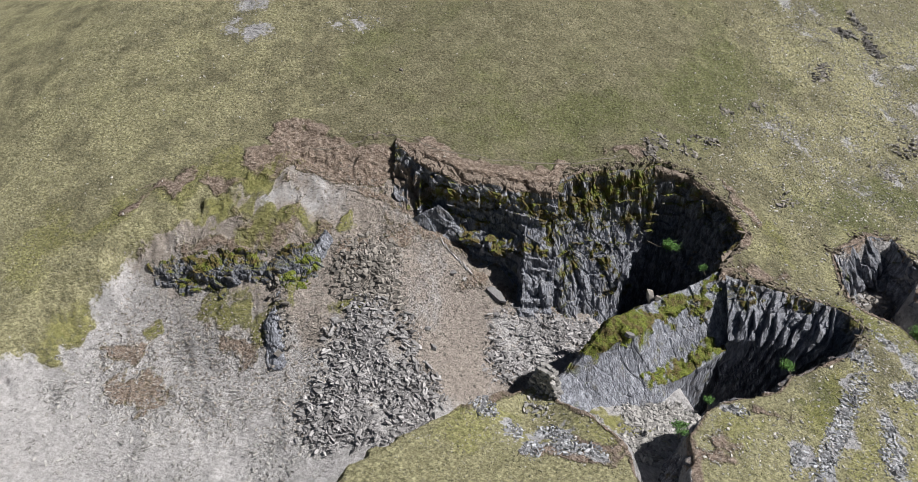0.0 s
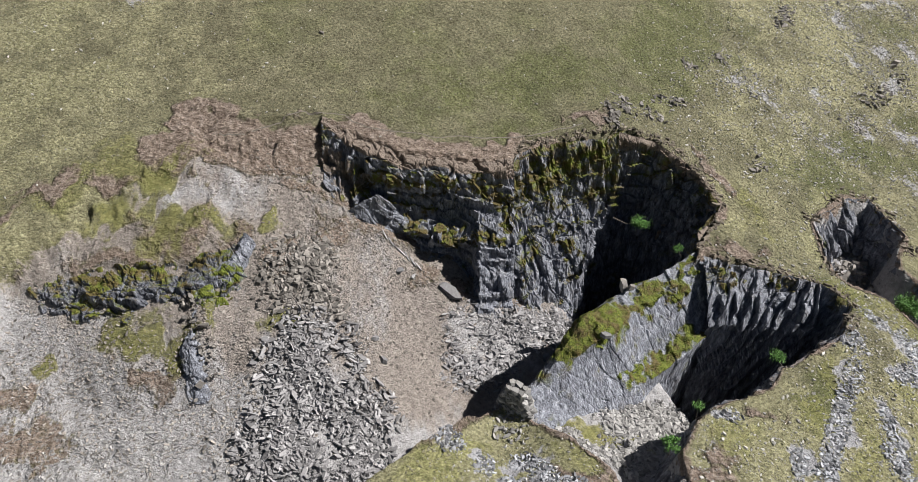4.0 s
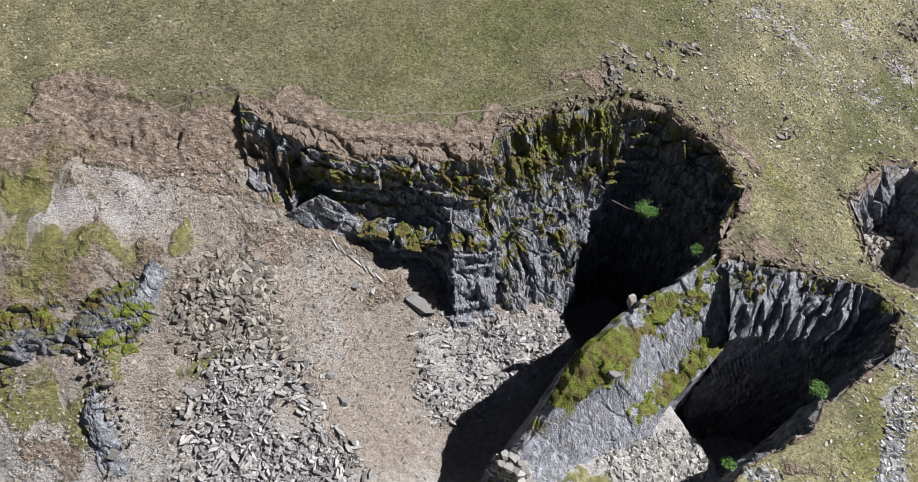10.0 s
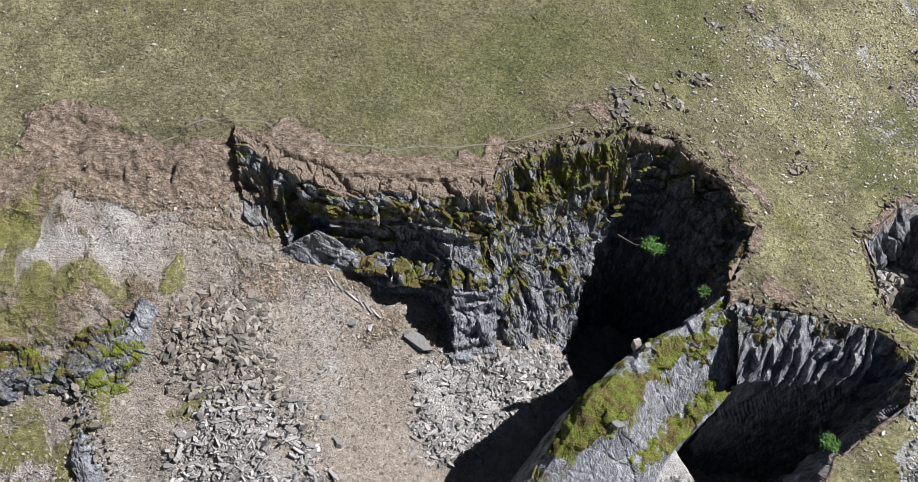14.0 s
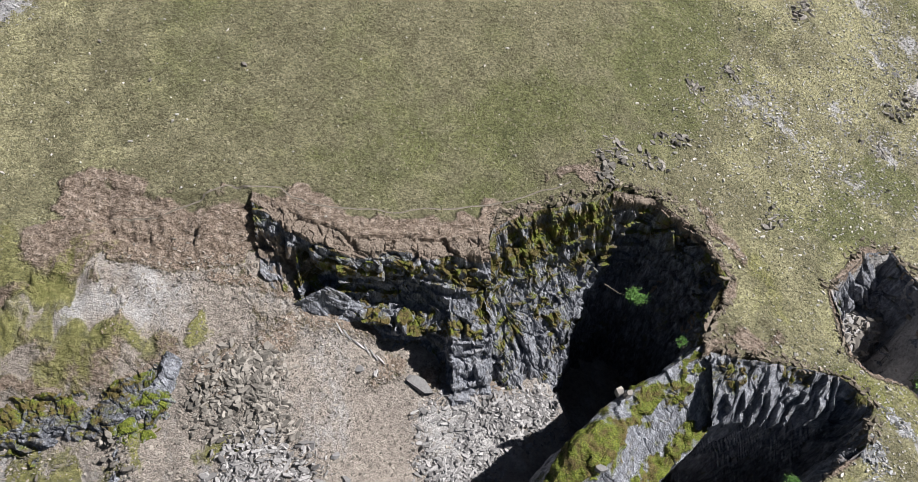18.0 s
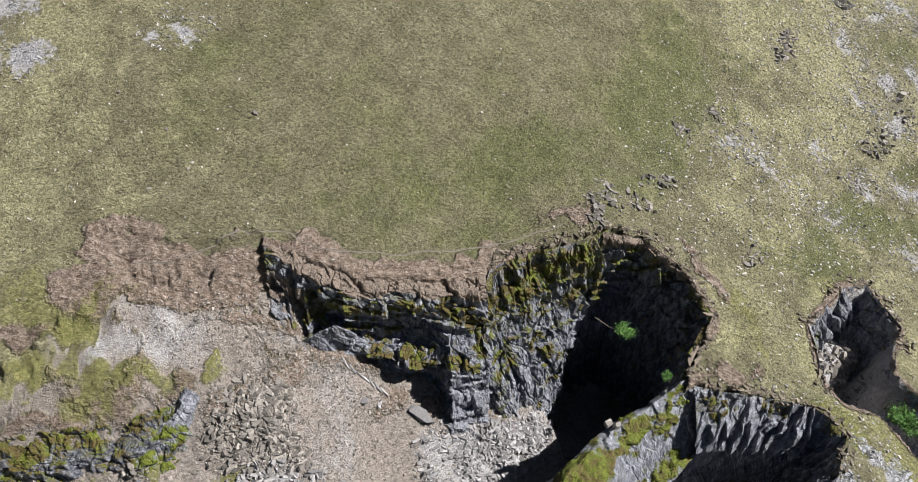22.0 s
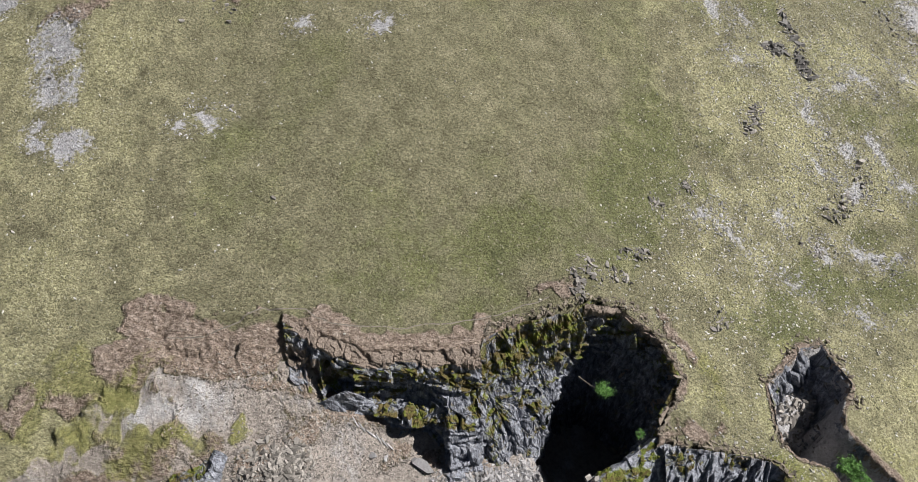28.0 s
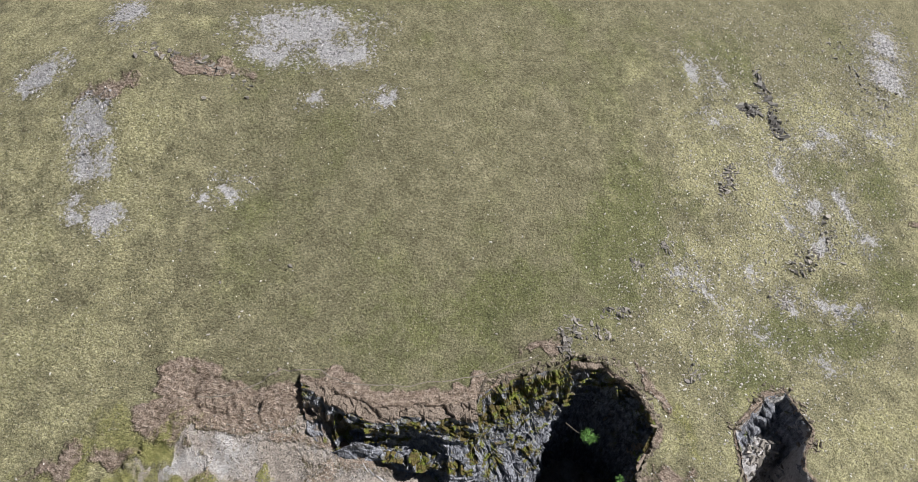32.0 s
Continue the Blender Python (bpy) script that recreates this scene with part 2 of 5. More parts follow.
def mix(t, fac, a, b, how="MIX"):
    n = t.nodes.new("ShaderNodeMix")
    n.data_type, n.blend_type = "RGBA", how
    for socket, value in ((n.inputs[0], fac), (n.inputs[6], a), (n.inputs[7], b)):
        if isinstance(value, (int, float)):
            socket.default_value = value
        elif isinstance(value, tuple):
            socket.default_value = (*value, 1)
        else:
            t.links.new(value, socket)
    return n.outputs[2]


def calc(t, how, a, b=0.0, clamp=False):
    n = t.nodes.new("ShaderNodeMath")
    n.operation, n.use_clamp = how, clamp
    for socket, value in zip(n.inputs, (a, b)):
        if isinstance(value, (int, float)):
            socket.default_value = value
        else:
            t.links.new(value, socket)
    return n.outputs[0]


def attr(t, name):
    n = t.nodes.new("ShaderNodeAttribute")
    n.attribute_name = name
    return n.outputs["Fac"]


def relief(t, b, height, strength, distance):
    n = t.nodes.new("ShaderNodeBump")
    n.inputs["Strength"].default_value, n.inputs["Distance"].default_value = strength, distance
    t.links.new(height, n.inputs["Height"])
    t.links.new(n.outputs["Normal"], b.inputs["Normal"])


def ragged(t, mask, noise_out, amount=0.6, sharp=4.0):
    """A mask whose edge is broken up by noise."""
    v = calc(t, "ADD", mask, calc(t, "MULTIPLY", calc(t, "SUBTRACT", noise_out, 0.5), amount))
    return calc(t, "ADD", calc(t, "MULTIPLY", calc(t, "SUBTRACT", v, 0.5), sharp), 0.5, clamp=True)


def ground_material():
    m, t, b = material("hill_grass_and_scree")
    p = place(t, 1, 1, 1, 0.7, 0.5, 0.4)
    mid, fine, tiny = (tex(t, "ShaderNodeTexNoise", s, 5, 0.6, p).outputs["Fac"] for s in (0.32, 1.6, 6.0))
    wide = tex(t, "ShaderNodeTexNoise", 0.13, 4, 0.62, p).outputs["Fac"]
    blade = tex(t, "ShaderNodeTexNoise", 2.6, 6, 0.78, place(t, 0.85, 1.2, 1, 0.6, 0.5, 0.5)).outputs["Fac"]
    dry = ramp(t, mid, (0.30, (0.108, 0.104, 0.066)), (0.5, (0.144, 0.138, 0.089)), (0.72, (0.200, 0.190, 0.130)))
    green = ramp(t, mid, (0.30, (0.066, 0.078, 0.034)), (0.52, (0.098, 0.108, 0.047)), (0.75, (0.142, 0.145, 0.072)))
    lush_mask = calc(t, "MULTIPLY", ragged(t, calc(t, "ADD", attr(t, "lush"), calc(t, "MULTIPLY", calc(t, "SUBTRACT", wide, 0.5), 1.2)), mid, 0.9, 1.7), 0.8)
    grass = mix(t, lush_mask, dry, green)
    # straw-coloured grass; in the west the same mask paints in haze
    grass = mix(t, calc(t, "MULTIPLY", ragged(t, attr(t, "straw"), mid, 1.0, 2.5), 0.75), grass, ramp(t, fine, (0.3, (0.168, 0.164, 0.092)), (0.7, (0.365, 0.353, 0.225))))
    grass = mix(t, calc(t, "MULTIPLY", ragged(t, attr(t, "fresh"), mid, 1.1, 2.2), 0.5), grass, ramp(t, fine, (0.3, (0.120, 0.130, 0.038)), (0.55, (0.205, 0.208, 0.072)), (0.75, (0.31, 0.295, 0.130))))
    # dark dots on the grass: the shade of tussocks, put into the colour
    tussock_shade = tex(t, "ShaderNodeTexVoronoi", 1.7, coords=mix(t, 0.12, place(t, 0.9, 1.15, 1), tex(t, "ShaderNodeTexNoise", 1.5, 3, 0.6, p).outputs["Color"]))
    grass = mix(t, 0.75, grass, ramp(t, tussock_shade.outputs["Distance"], (0.06, grey(0.42)), (0.26, grey(1.0)), (0.6, grey(1.15))), "MULTIPLY")
    grass = mix(t, 1.0, grass, ramp(t, blade, (0.34, grey(0.40)), (0.5, grey(1.0)), (0.66, grey(1.65))), "MULTIPLY")
    # sheep terraces: faint dark steps that follow the slope
    xyz = t.nodes.new("ShaderNodeSeparateXYZ")
    t.links.new(place(t), xyz.inputs[0])
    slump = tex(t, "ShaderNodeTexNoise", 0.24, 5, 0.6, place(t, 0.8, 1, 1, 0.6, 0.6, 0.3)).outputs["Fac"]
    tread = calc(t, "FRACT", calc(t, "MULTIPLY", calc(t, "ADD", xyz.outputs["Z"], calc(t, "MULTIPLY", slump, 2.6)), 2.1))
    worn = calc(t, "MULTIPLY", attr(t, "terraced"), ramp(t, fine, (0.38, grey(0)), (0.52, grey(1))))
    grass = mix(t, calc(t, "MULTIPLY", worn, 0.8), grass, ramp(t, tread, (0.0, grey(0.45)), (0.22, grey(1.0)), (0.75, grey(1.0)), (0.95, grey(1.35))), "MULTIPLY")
    # bare earth, pinkish, in crumbling clods
    crumb = tex(t, "ShaderNodeTexNoise", 1.5, 6, 0.68, place(t, 0.9, 1.2, 1, 0.5, 0.7, 0.6)).outputs["Fac"]
    clod = tex(t, "ShaderNodeTexVoronoi", 1.3, coords=mix(t, 0.3, place(t, 0.8, 1.2, 1), tex(t, "ShaderNodeTexNoise", 1.2, 4, 0.6, p).outputs["Color"]))
    soil = ramp(t, crumb, (0.32, (0.130, 0.098, 0.080)), (0.5, (0.265, 0.212, 0.180)), (0.68, (0.43, 0.365, 0.325)))
    soil = mix(t, 0.7, soil, ramp(t, tiny, (0.35, grey(0.6)), (0.62, grey(1.35))), "MULTIPLY")
    soil = mix(t, calc(t, "MULTIPLY", ragged(t, attr(t, "turf"), mid, 1.2, 3), 0.8), soil, green)
    clump = tex(t, "ShaderNodeTexNoise", 0.6, 6, 0.62, place(t, 0.85, 1.2, 1.2, 0.6, 0.5, 0.4)).outputs["Fac"]
    soil_mask = ragged(t, attr(t, "soil"), fine, 1.0, 3.0)
    # slate scree: stones of three sizes, each its own shade
    warp = tex(t, "ShaderNodeTexNoise", 2.2, 3, 0.6, p).outputs["Color"]
    slab = tex(t, "ShaderNodeTexVoronoi", 3.0, coords=mix(t, 0.14, place(t, 0.8, 1.25, 1, 0, 0, 0.3), warp))
    stone = tex(t, "ShaderNodeTexVoronoi", 6.5, coords=mix(t, 0.08, place(t, 0.85, 1.25, 1, 0, 0, -0.4), warp))
    pebble = tex(t, "ShaderNodeTexVoronoi", 14.0, coords=p)
    wash = tex(t, "ShaderNodeTexNoise", 0.8, 5, 0.65, place(t, 1.5, 0.45, 1, 0.5, 0.4, 0.35)).outputs["Fac"]
    pale = ramp(t, pebble.outputs["Color"], (0.1, (0.095, 0.091, 0.093)), (0.5, (0.190, 0.184, 0.187)), (0.9, (0.40, 0.388, 0.39)))
    pale2 = ramp(t, stone.outputs["Color"], (0.1, (0.085, 0.086, 0.098)), (0.6, (0.195, 0.197, 0.218)), (0.95, (0.40, 0.405, 0.44)))
    warm = mix(t, 0.76, pale, ramp(t, stone.outputs["Color"], (0.15, (0.076, 0.061, 0.052)), (0.6, (0.146, 0.119, 0.103)), (0.9, (0.255, 0.220, 0.198))))
    gravel = mix(t, ragged(t, attr(t, "grit"), wash, 1.1, 2.2), mix(t, 0.55, pale, pale2), warm)
    gravel = mix(t, 0.5, gravel, ramp(t, wash, (0.3, grey(0.70)), (0.65, grey(1.18))), "MULTIPLY")
    gravel = mix(t, 0.7, gravel, ramp(t, crumb, (0.34, grey(0.62)), (0.62, grey(1.25))), "MULTIPLY")
    gravel = mix(t, 0.55, gravel, ramp(t, slab.outputs["Color"], (0.1, grey(0.75)), (0.9, grey(1.25))), "MULTIPLY")
    gravel = mix(t, 1.0, gravel, grey(1.14), "MULTIPLY")
    c = mix(t, soil_mask, grass, soil)
    slate = mix(t, ragged(t, attr(t, "slate"), fine, 1.5, 5.0), gravel, pale2)
    c = mix(t, ragged(t, attr(t, "scree"), fine, 1.5, 4.0), c, slate)
    c = mix(t, calc(t, "MULTIPLY", ragged(t, attr(t, "moss"), fine, 1.5, 2.2), 0.92), c, ramp(t, fine, (0.3, (0.125, 0.137, 0.045)), (0.55, (0.225, 0.224, 0.090)), (0.75, (0.36, 0.335, 0.17))))
    t.links.new(c, b.inputs["Base Color"])
    lumps = calc(t, "ADD", calc(t, "MULTIPLY", slab.outputs["Distance"], -0.16), calc(t, "ADD", calc(t, "MULTIPLY", stone.outputs["Distance"], -0.24), calc(t, "MULTIPLY", pebble.outputs["Distance"], -0.08)))
    turf_h = calc(t, "ADD", calc(t, "MULTIPLY", blade, 0.8), calc(t, "ADD", calc(t, "MULTIPLY", fine, 0.5), calc(t, "MULTIPLY", calc(t, "MULTIPLY", worn, tread), -0.35)))
    soil_h = calc(t, "ADD", calc(t, "MULTIPLY", clump, 4.5), calc(t, "ADD", calc(t, "MULTIPLY", crumb, 1.6), calc(t, "MULTIPLY", clod.outputs["Distance"], -0.7)))
    bare = attr(t, "scree")
    h = calc(t, "ADD", calc(t, "MULTIPLY", turf_h, calc(t, "SUBTRACT", 1.0, calc(t, "MULTIPLY", bare, 0.7))), calc(t, "MULTIPLY", calc(t, "ADD", calc(t, "MULTIPLY", lumps, 1.2), calc(t, "MULTIPLY", crumb, 0.9)), bare))
    relief(t, b, calc(t, "ADD", h, calc(t, "MULTIPLY", soil_h, calc(t, "MULTIPLY", soil_mask, 0.8))), 1.0, 0.45)
    return m


def rock_material(name, moss=0.0, dark=1.0):
    m, t, b = material(name, 0.72)
    b.inputs["Specular IOR Level"].default_value = 0.4
    p = place(t)
    streak = tex(t, "ShaderNodeTexNoise", 1.5, 6, 0.62, place(t, 1.4, 1.4, 0.28, 0.12, 0.10, 0.3)).outputs["Fac"]
    line = tex(t, "ShaderNodeTexNoise", 3.2, 4, 0.6, place(t, 2.0, 2.0, 0.22, 0.30, 0.28, 0.2)).outputs["Fac"]
    fine = tex(t, "ShaderNodeTexNoise", 3.5, 5, 0.65, place(t, 1.6, 1.6, 0.5, 0.1, 0.1, 0)).outputs["Fac"]
    mid = tex(t, "ShaderNodeTexNoise", 0.5, 5, 0.6, p).outputs["Fac"]
    joint = t.nodes.new("ShaderNodeTexVoronoi")
    joint.feature = "DISTANCE_TO_EDGE"
    joint.inputs["Scale"].default_value = 0.55
    warp = mix(t, 0.25, place(t, 1.2, 1.2, 0.30, 0.22, 0.18, 0.2), tex(t, "ShaderNodeTexNoise", 0.9, 3, 0.6, p).outputs["Color"])
    t.links.new(warp, joint.inputs["Vector"])
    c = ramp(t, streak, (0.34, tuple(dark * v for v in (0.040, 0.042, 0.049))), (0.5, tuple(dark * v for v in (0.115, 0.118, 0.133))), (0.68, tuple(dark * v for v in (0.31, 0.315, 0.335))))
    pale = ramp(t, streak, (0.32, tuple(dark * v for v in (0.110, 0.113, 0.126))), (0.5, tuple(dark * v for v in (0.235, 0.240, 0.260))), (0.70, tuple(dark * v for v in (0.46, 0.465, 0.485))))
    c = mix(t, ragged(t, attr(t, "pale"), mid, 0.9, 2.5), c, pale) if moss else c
    c = mix(t, ramp(t, mid, (0.54, grey(0)), (0.74, grey(0.5))), c, tuple(dark * v for v in (0.20, 0.165, 0.12)))
    c = mix(t, 0.8, c, ramp(t, line, (0.34, grey(0.45)), (0.47, grey(0.95)), (0.66, grey(1.3))), "MULTIPLY")
    c = mix(t, 0.5, c, ramp(t, fine, (0.32, grey(0.55)), (0.62, grey(1.2))), "MULTIPLY")
    c = mix(t, 0.7, c, ramp(t, joint.outputs["Distance"], (0.0, grey(0.30)), (0.022, grey(1.0))), "MULTIPLY")
    lichen = tex(t, "ShaderNodeTexNoise", 5.5, 3, 0.7, p).outputs["Fac"]
    c = mix(t, ramp(t, lichen, (0.60, grey(0)), (0.66, grey(0.75))), c, (0.46, 0.46, 0.45))
    c = mix(t, 1.0, c, (0.93, 0.98, 1.10), "MULTIPLY")
    if moss:
        brown = ramp(t, fine, (0.3, (0.042, 0.036, 0.012)), (0.7, (0.150, 0.116, 0.040)))
        bright = ramp(t, fine, (0.3, (0.044, 0.066, 0.008)), (0.55, (0.125, 0.155, 0.018)), (0.75, (0.25, 0.25, 0.05)))
        clump = tex(t, "ShaderNodeTexNoise", 0.7, 5, 0.65, p).outputs["Fac"]
        mossy = mix(t, ragged(t, attr(t, "vivid"), clump, 1.6, 4.0), brown, bright)
        c = mix(t, ragged(t, attr(t, "moss"), mid, 1.2, 4.0), c, mossy)
        c = mix(t, ragged(t, attr(t, "turf"), fine, 1.1, 4.0), c, ramp(t, fine, (0.3, (0.092, 0.071, 0.057)), (0.7, (0.31, 0.260, 0.228))))
    t.links.new(c, b.inputs["Base Color"])
    relief(t, b, calc(t, "ADD", calc(t, "ADD", calc(t, "MULTIPLY", streak, 0.7), calc(t, "MULTIPLY", line, 0.5)), calc(t, "ADD", calc(t, "MULTIPLY", fine, 0.5), calc(t, "MULTIPLY", calc(t, "MINIMUM", joint.outputs["Distance"], 0.05), 2.5))), 1.0, 0.3)
    return m


def stone_material(name, low, high, tint=(1, 1, 1)):
    """Loose slate: each block its own shade."""
    m, t, b = material(name, 0.75)
    p = place(t)
    n = tex(t, "ShaderNodeTexNoise", 3.0, 5, 0.65, p).outputs["Fac"]
    g = t.nodes.new("ShaderNodeNewGeometry")
    o = t.nodes.new("ShaderNodeObjectInfo")
    r = calc(t, "FRACT", calc(t, "ADD", g.outputs["Random Per Island"], o.outputs["Random"]))
    c = ramp(t, r, (0.0, tuple(low * k for k in tint)), (0.6, tuple((low + high) / 2 * k for k in tint)), (1.0, tuple(high * k for k in tint)))
    c = mix(t, 0.55, c, ramp(t, n, (0.3, (0.6, 0.58, 0.56)), (0.65, (1.2, 1.19, 1.16))), "MULTIPLY")
    t.links.new(c, b.inputs["Base Color"])
    relief(t, b, n, 0.6, 0.1)
    return m


def leaf_material(name, low, high):
    m, t, b = material(name, 0.6)
    g = t.nodes.new("ShaderNodeNewGeometry")
    t.links.new(ramp(t, g.outputs["Random Per Island"], (0, low), (1, high)), b.inputs["Base Color"])
    return m


MAT_GROUND = ground_material()
MAT_CLIFF = rock_material("mossy_slate_cliff", 1.0)
MAT_STONE = stone_material("broken_grey_slate", 0.09, 0.34, (1.0, 0.95, 0.92))
MAT_WARM = stone_material("weathered_brown_slate", 0.10, 0.42, (1.0, 0.93, 0.88))
MAT_GREY = stone_material("light_grey_slate", 0.17, 0.46, (0.98, 0.98, 1.0))
# rock coloured darker to stand in for the shadows among the blocks
MAT_SHADED = stone_material("shade_darkened_rock", 0.07, 0.26, (1.0, 0.98, 1.0))
MAT_PALE = stone_material("pale_slate", 0.14, 0.50, (0.96, 0.97, 1.05))
MAT_SLAB = stone_material("blue_grey_slate_slabs", 0.14, 0.47, (0.97, 0.97, 1.04))
MAT_WASTE = stone_material("mixed_slate_waste", 0.06, 0.60, (0.90, 0.95, 1.07))
MAT_CRAG = stone_material("lichened_bedrock", 0.10, 0.34, (1.0, 0.96, 0.95))
MAT_EARTHY = stone_material("earth_stained_rock", 0.07, 0.26, (1.0, 0.88, 0.74))
MAT_TUFT = leaf_material("dry_grass_tuft", (0.090, 0.092, 0.052), (0.24, 0.228, 0.155))
MAT_STRAW = leaf_material("straw_tuft", (0.130, 0.127, 0.080), (0.28, 0.270, 0.190))
MAT_BRACKEN = leaf_material("dead_bracken", (0.13, 0.100, 0.078), (0.36, 0.29, 0.235))
MAT_LEAF = leaf_material("young_green_leaves", (0.045, 0.12, 0.025), (0.15, 0.30, 0.08))
MAT_BARK = stone_material("grey_bark", 0.10, 0.20, (1.0, 0.9, 0.78))


# ---------------------------------------------------------------- mesh helpers
def mesh_of(name, verts, faces, mat, smooth=False, **layers):
    """One mesh from numpy arrays; faces all of one size."""
    verts, faces = np.asarray(verts, np.float32), np.asarray(faces, np.int32)
    me = bpy.data.meshes.new(name)
    n, k = faces.shape
    me.vertices.add(len(verts))
    me.vertices.foreach_set("co", verts.ravel())
    me.loops.add(n * k)
    me.loops.foreach_set("vertex_index", faces.ravel())
    me.polygons.add(n)
    me.polygons.foreach_set("loop_start", np.arange(0, n * k, k, dtype=np.int32))
    me.polygons.foreach_set("use_smooth", np.full(n, smooth))
    for key, values in layers.items():
        me.attributes.new(key, "FLOAT", "POINT").data.foreach_set("value", np.asarray(values, np.float32).ravel())
    me.materials.append(mat)
    me.update(calc_edges=True)
    return me


def part(name, me, parent, label=""):
    ob = new(name, me)
    ob.parent = parent
    return tagged(ob, label)


def grid_faces(nu, nv):
    i = np.arange((nu - 1) * (nv - 1))
    a = (i // (nv - 1)) * nv + i % (nv - 1)
    return np.stack([a, a + nv, a + nv + 1, a + 1], 1)


def compact(verts, faces, layers):
    used = np.unique(faces)
    back = np.zeros(len(verts), np.int64)
    back[used] = np.arange(len(used))
    return verts[used], back[faces], {k: v[used] for k, v in layers.items()}


# ---------------------------------------------------------------- the ground, one sheet cut into hill, scree and pit floors
def spread(lo, hi, fine, far):
    mid = np.arange(lo, hi, fine)
    out, s = [], fine
    x = hi
    while x < far:
        out.append(x)
        s *= 1.12
        x += s
    left, s, x = [], fine, lo
    while x > -far:
        s *= 1.12
        x -= s
        left.append(x)
    return np.concatenate([left[::-1], mid, out])


def ragged_place(x, y):
    """Places shifted by noise, so that whatever is drawn on them gets a ragged edge."""
    x, y = x + 1.5 * fbm(x / 4, y / 4, 0, 3, 91), y + 1.5 * fbm(x / 4, y / 4, 0, 3, 92)
    return x, y, fbm(x / 1.6, y / 1.6, 0, 3, 93)


def patches(x, spots):
    """Ragged spots of cover: x, y, half-widths and turn. x, y come from ragged_place()."""
    x, y, rough = x
    v = np.zeros(np.shape(x))
    for cx, cy, rx, ry, turn in spots:
        c, s = math.cos(radians(turn)), math.sin(radians(turn))
        u, w = (x - cx) * c + (y - cy) * s, -(x - cx) * s + (y - cy) * c
        v = np.maximum(v, np.exp(-((u / rx) ** 2 + (w / ry) ** 2)))
    return np.clip(v + 0.35 * v * (1 - v) * 4 * rough, 0, 1)


SLATE_SPOTS = (
    (-28, 63.5, 6, 3.2, 0), (-17, 62.5, 7, 4, 0), (-22, 69, 13, 6, 0), (-59.4, 52, 4.5, 5, 10), (-59.2, 45, 4, 3.5, 10), (-56.4, 35, 3.4, 3, 20), (-61, 37.5, 2.2, 2.4, 20), (-70, 65, 5, 4, 20), (-56, 78, 4, 6, 0), (-36.7, 38.4, 2.5, 1.8, 20), (-41, 36.5, 1.2, 1, 0), (-22, 52.8, 1.6, 1.2, 0), (-9.2, 53, 2.4, 1.4, 20),
    (84, 48.5, 4, 2.4, -30), (77, 47, 4, 1.6, 20), (97, 51, 4, 2.2, -30), (108, 66, 6, 7, -20), (113, 77, 5, 7, -20), (56.5, 50.6, 2.2, 1.6, 0), (54.8, 61, 1.6, 4, 10), (60, 60, 1.6, 2.5, 10), (68.9, 40.5, 2.0, 3.2, 10), (73, 33, 3, 1.6, -30), (81, 33.5, 1.2, 4, 5),
    (45, 17.5, 1.4, 3.6, 40), (41, 20, 2.4, 1.4, 0), (56, 21, 2.4, 1.6, 0), (66, 30, 2.4, 1.4, 0), (82.8, 27.3, 3, 2, -30), (72, 26.5, 3, 1.6, -20), (62, 16, 2, 1.6, 0), (70, 15, 3.4, 1.4, -25), (76, 13.5, 2.4, 1, 20), (54, 10.5, 3, 1.2, -25), (66, 5, 2.4, 1.4, 0),
)
WASTE_SPOTS = (
    (28.7, -40, 1.1, 2.6, -35), (30.5, -37.4, 1.0, 2.4, -35), (32.4, -34.8, 1.1, 2.4, -35), (35, -31.6, 1.0, 2.4, -30), (37.6, -28.6, 0.9, 2.2, -30), (38, -37.8, 1.2, 2.8, -15), (39.2, -34, 0.8, 1.6, 0), (26.2, -38.6, 0.7, 2.2, -30),
    (45.5, -28.4, 3, 1.2, 10), (47.2, -25, 1.5, 2.4, 0), (44.6, -21.5, 0.9, 2, 30), (39, -23.4, 1.4, 2.2, 20), (-2.4, -36.4, 1.5, 1.0, -10), (-1, -38.6, 1.2, 1.6, -10), (20.3, -32.8, 1.6, 0.7, -20), (-6.6, -36.4, 1.0, 1.4, 0), (-10, -34, 1.4, 1.2, 0), (1.6, -40, 1.8, 0.8, -20), (-4.5, -39.5, 1.0, 1.4, 0),
)
LUSH_SPOTS = (
    (72, 18, 4, 2.4, 0), (74, 9, 7, 4, 0), (92, 38, 5, 8, 0), (36, 30, 12, 8, 45),     (79, 40, 6, 3.5, 0), (65, 67, 7, 6, 0), (87, 19, 6, 5, 0), (26, 22, 16, 9, 45), (5, 14, 22, 7, 10), (60, 10, 8, 5, 0), (50, 3, 6, 4, 0),
    (40, -18, 5, 3, -20), (33, -31, 4, 3, 0), (-5, -37, 5, 3, 0),
)
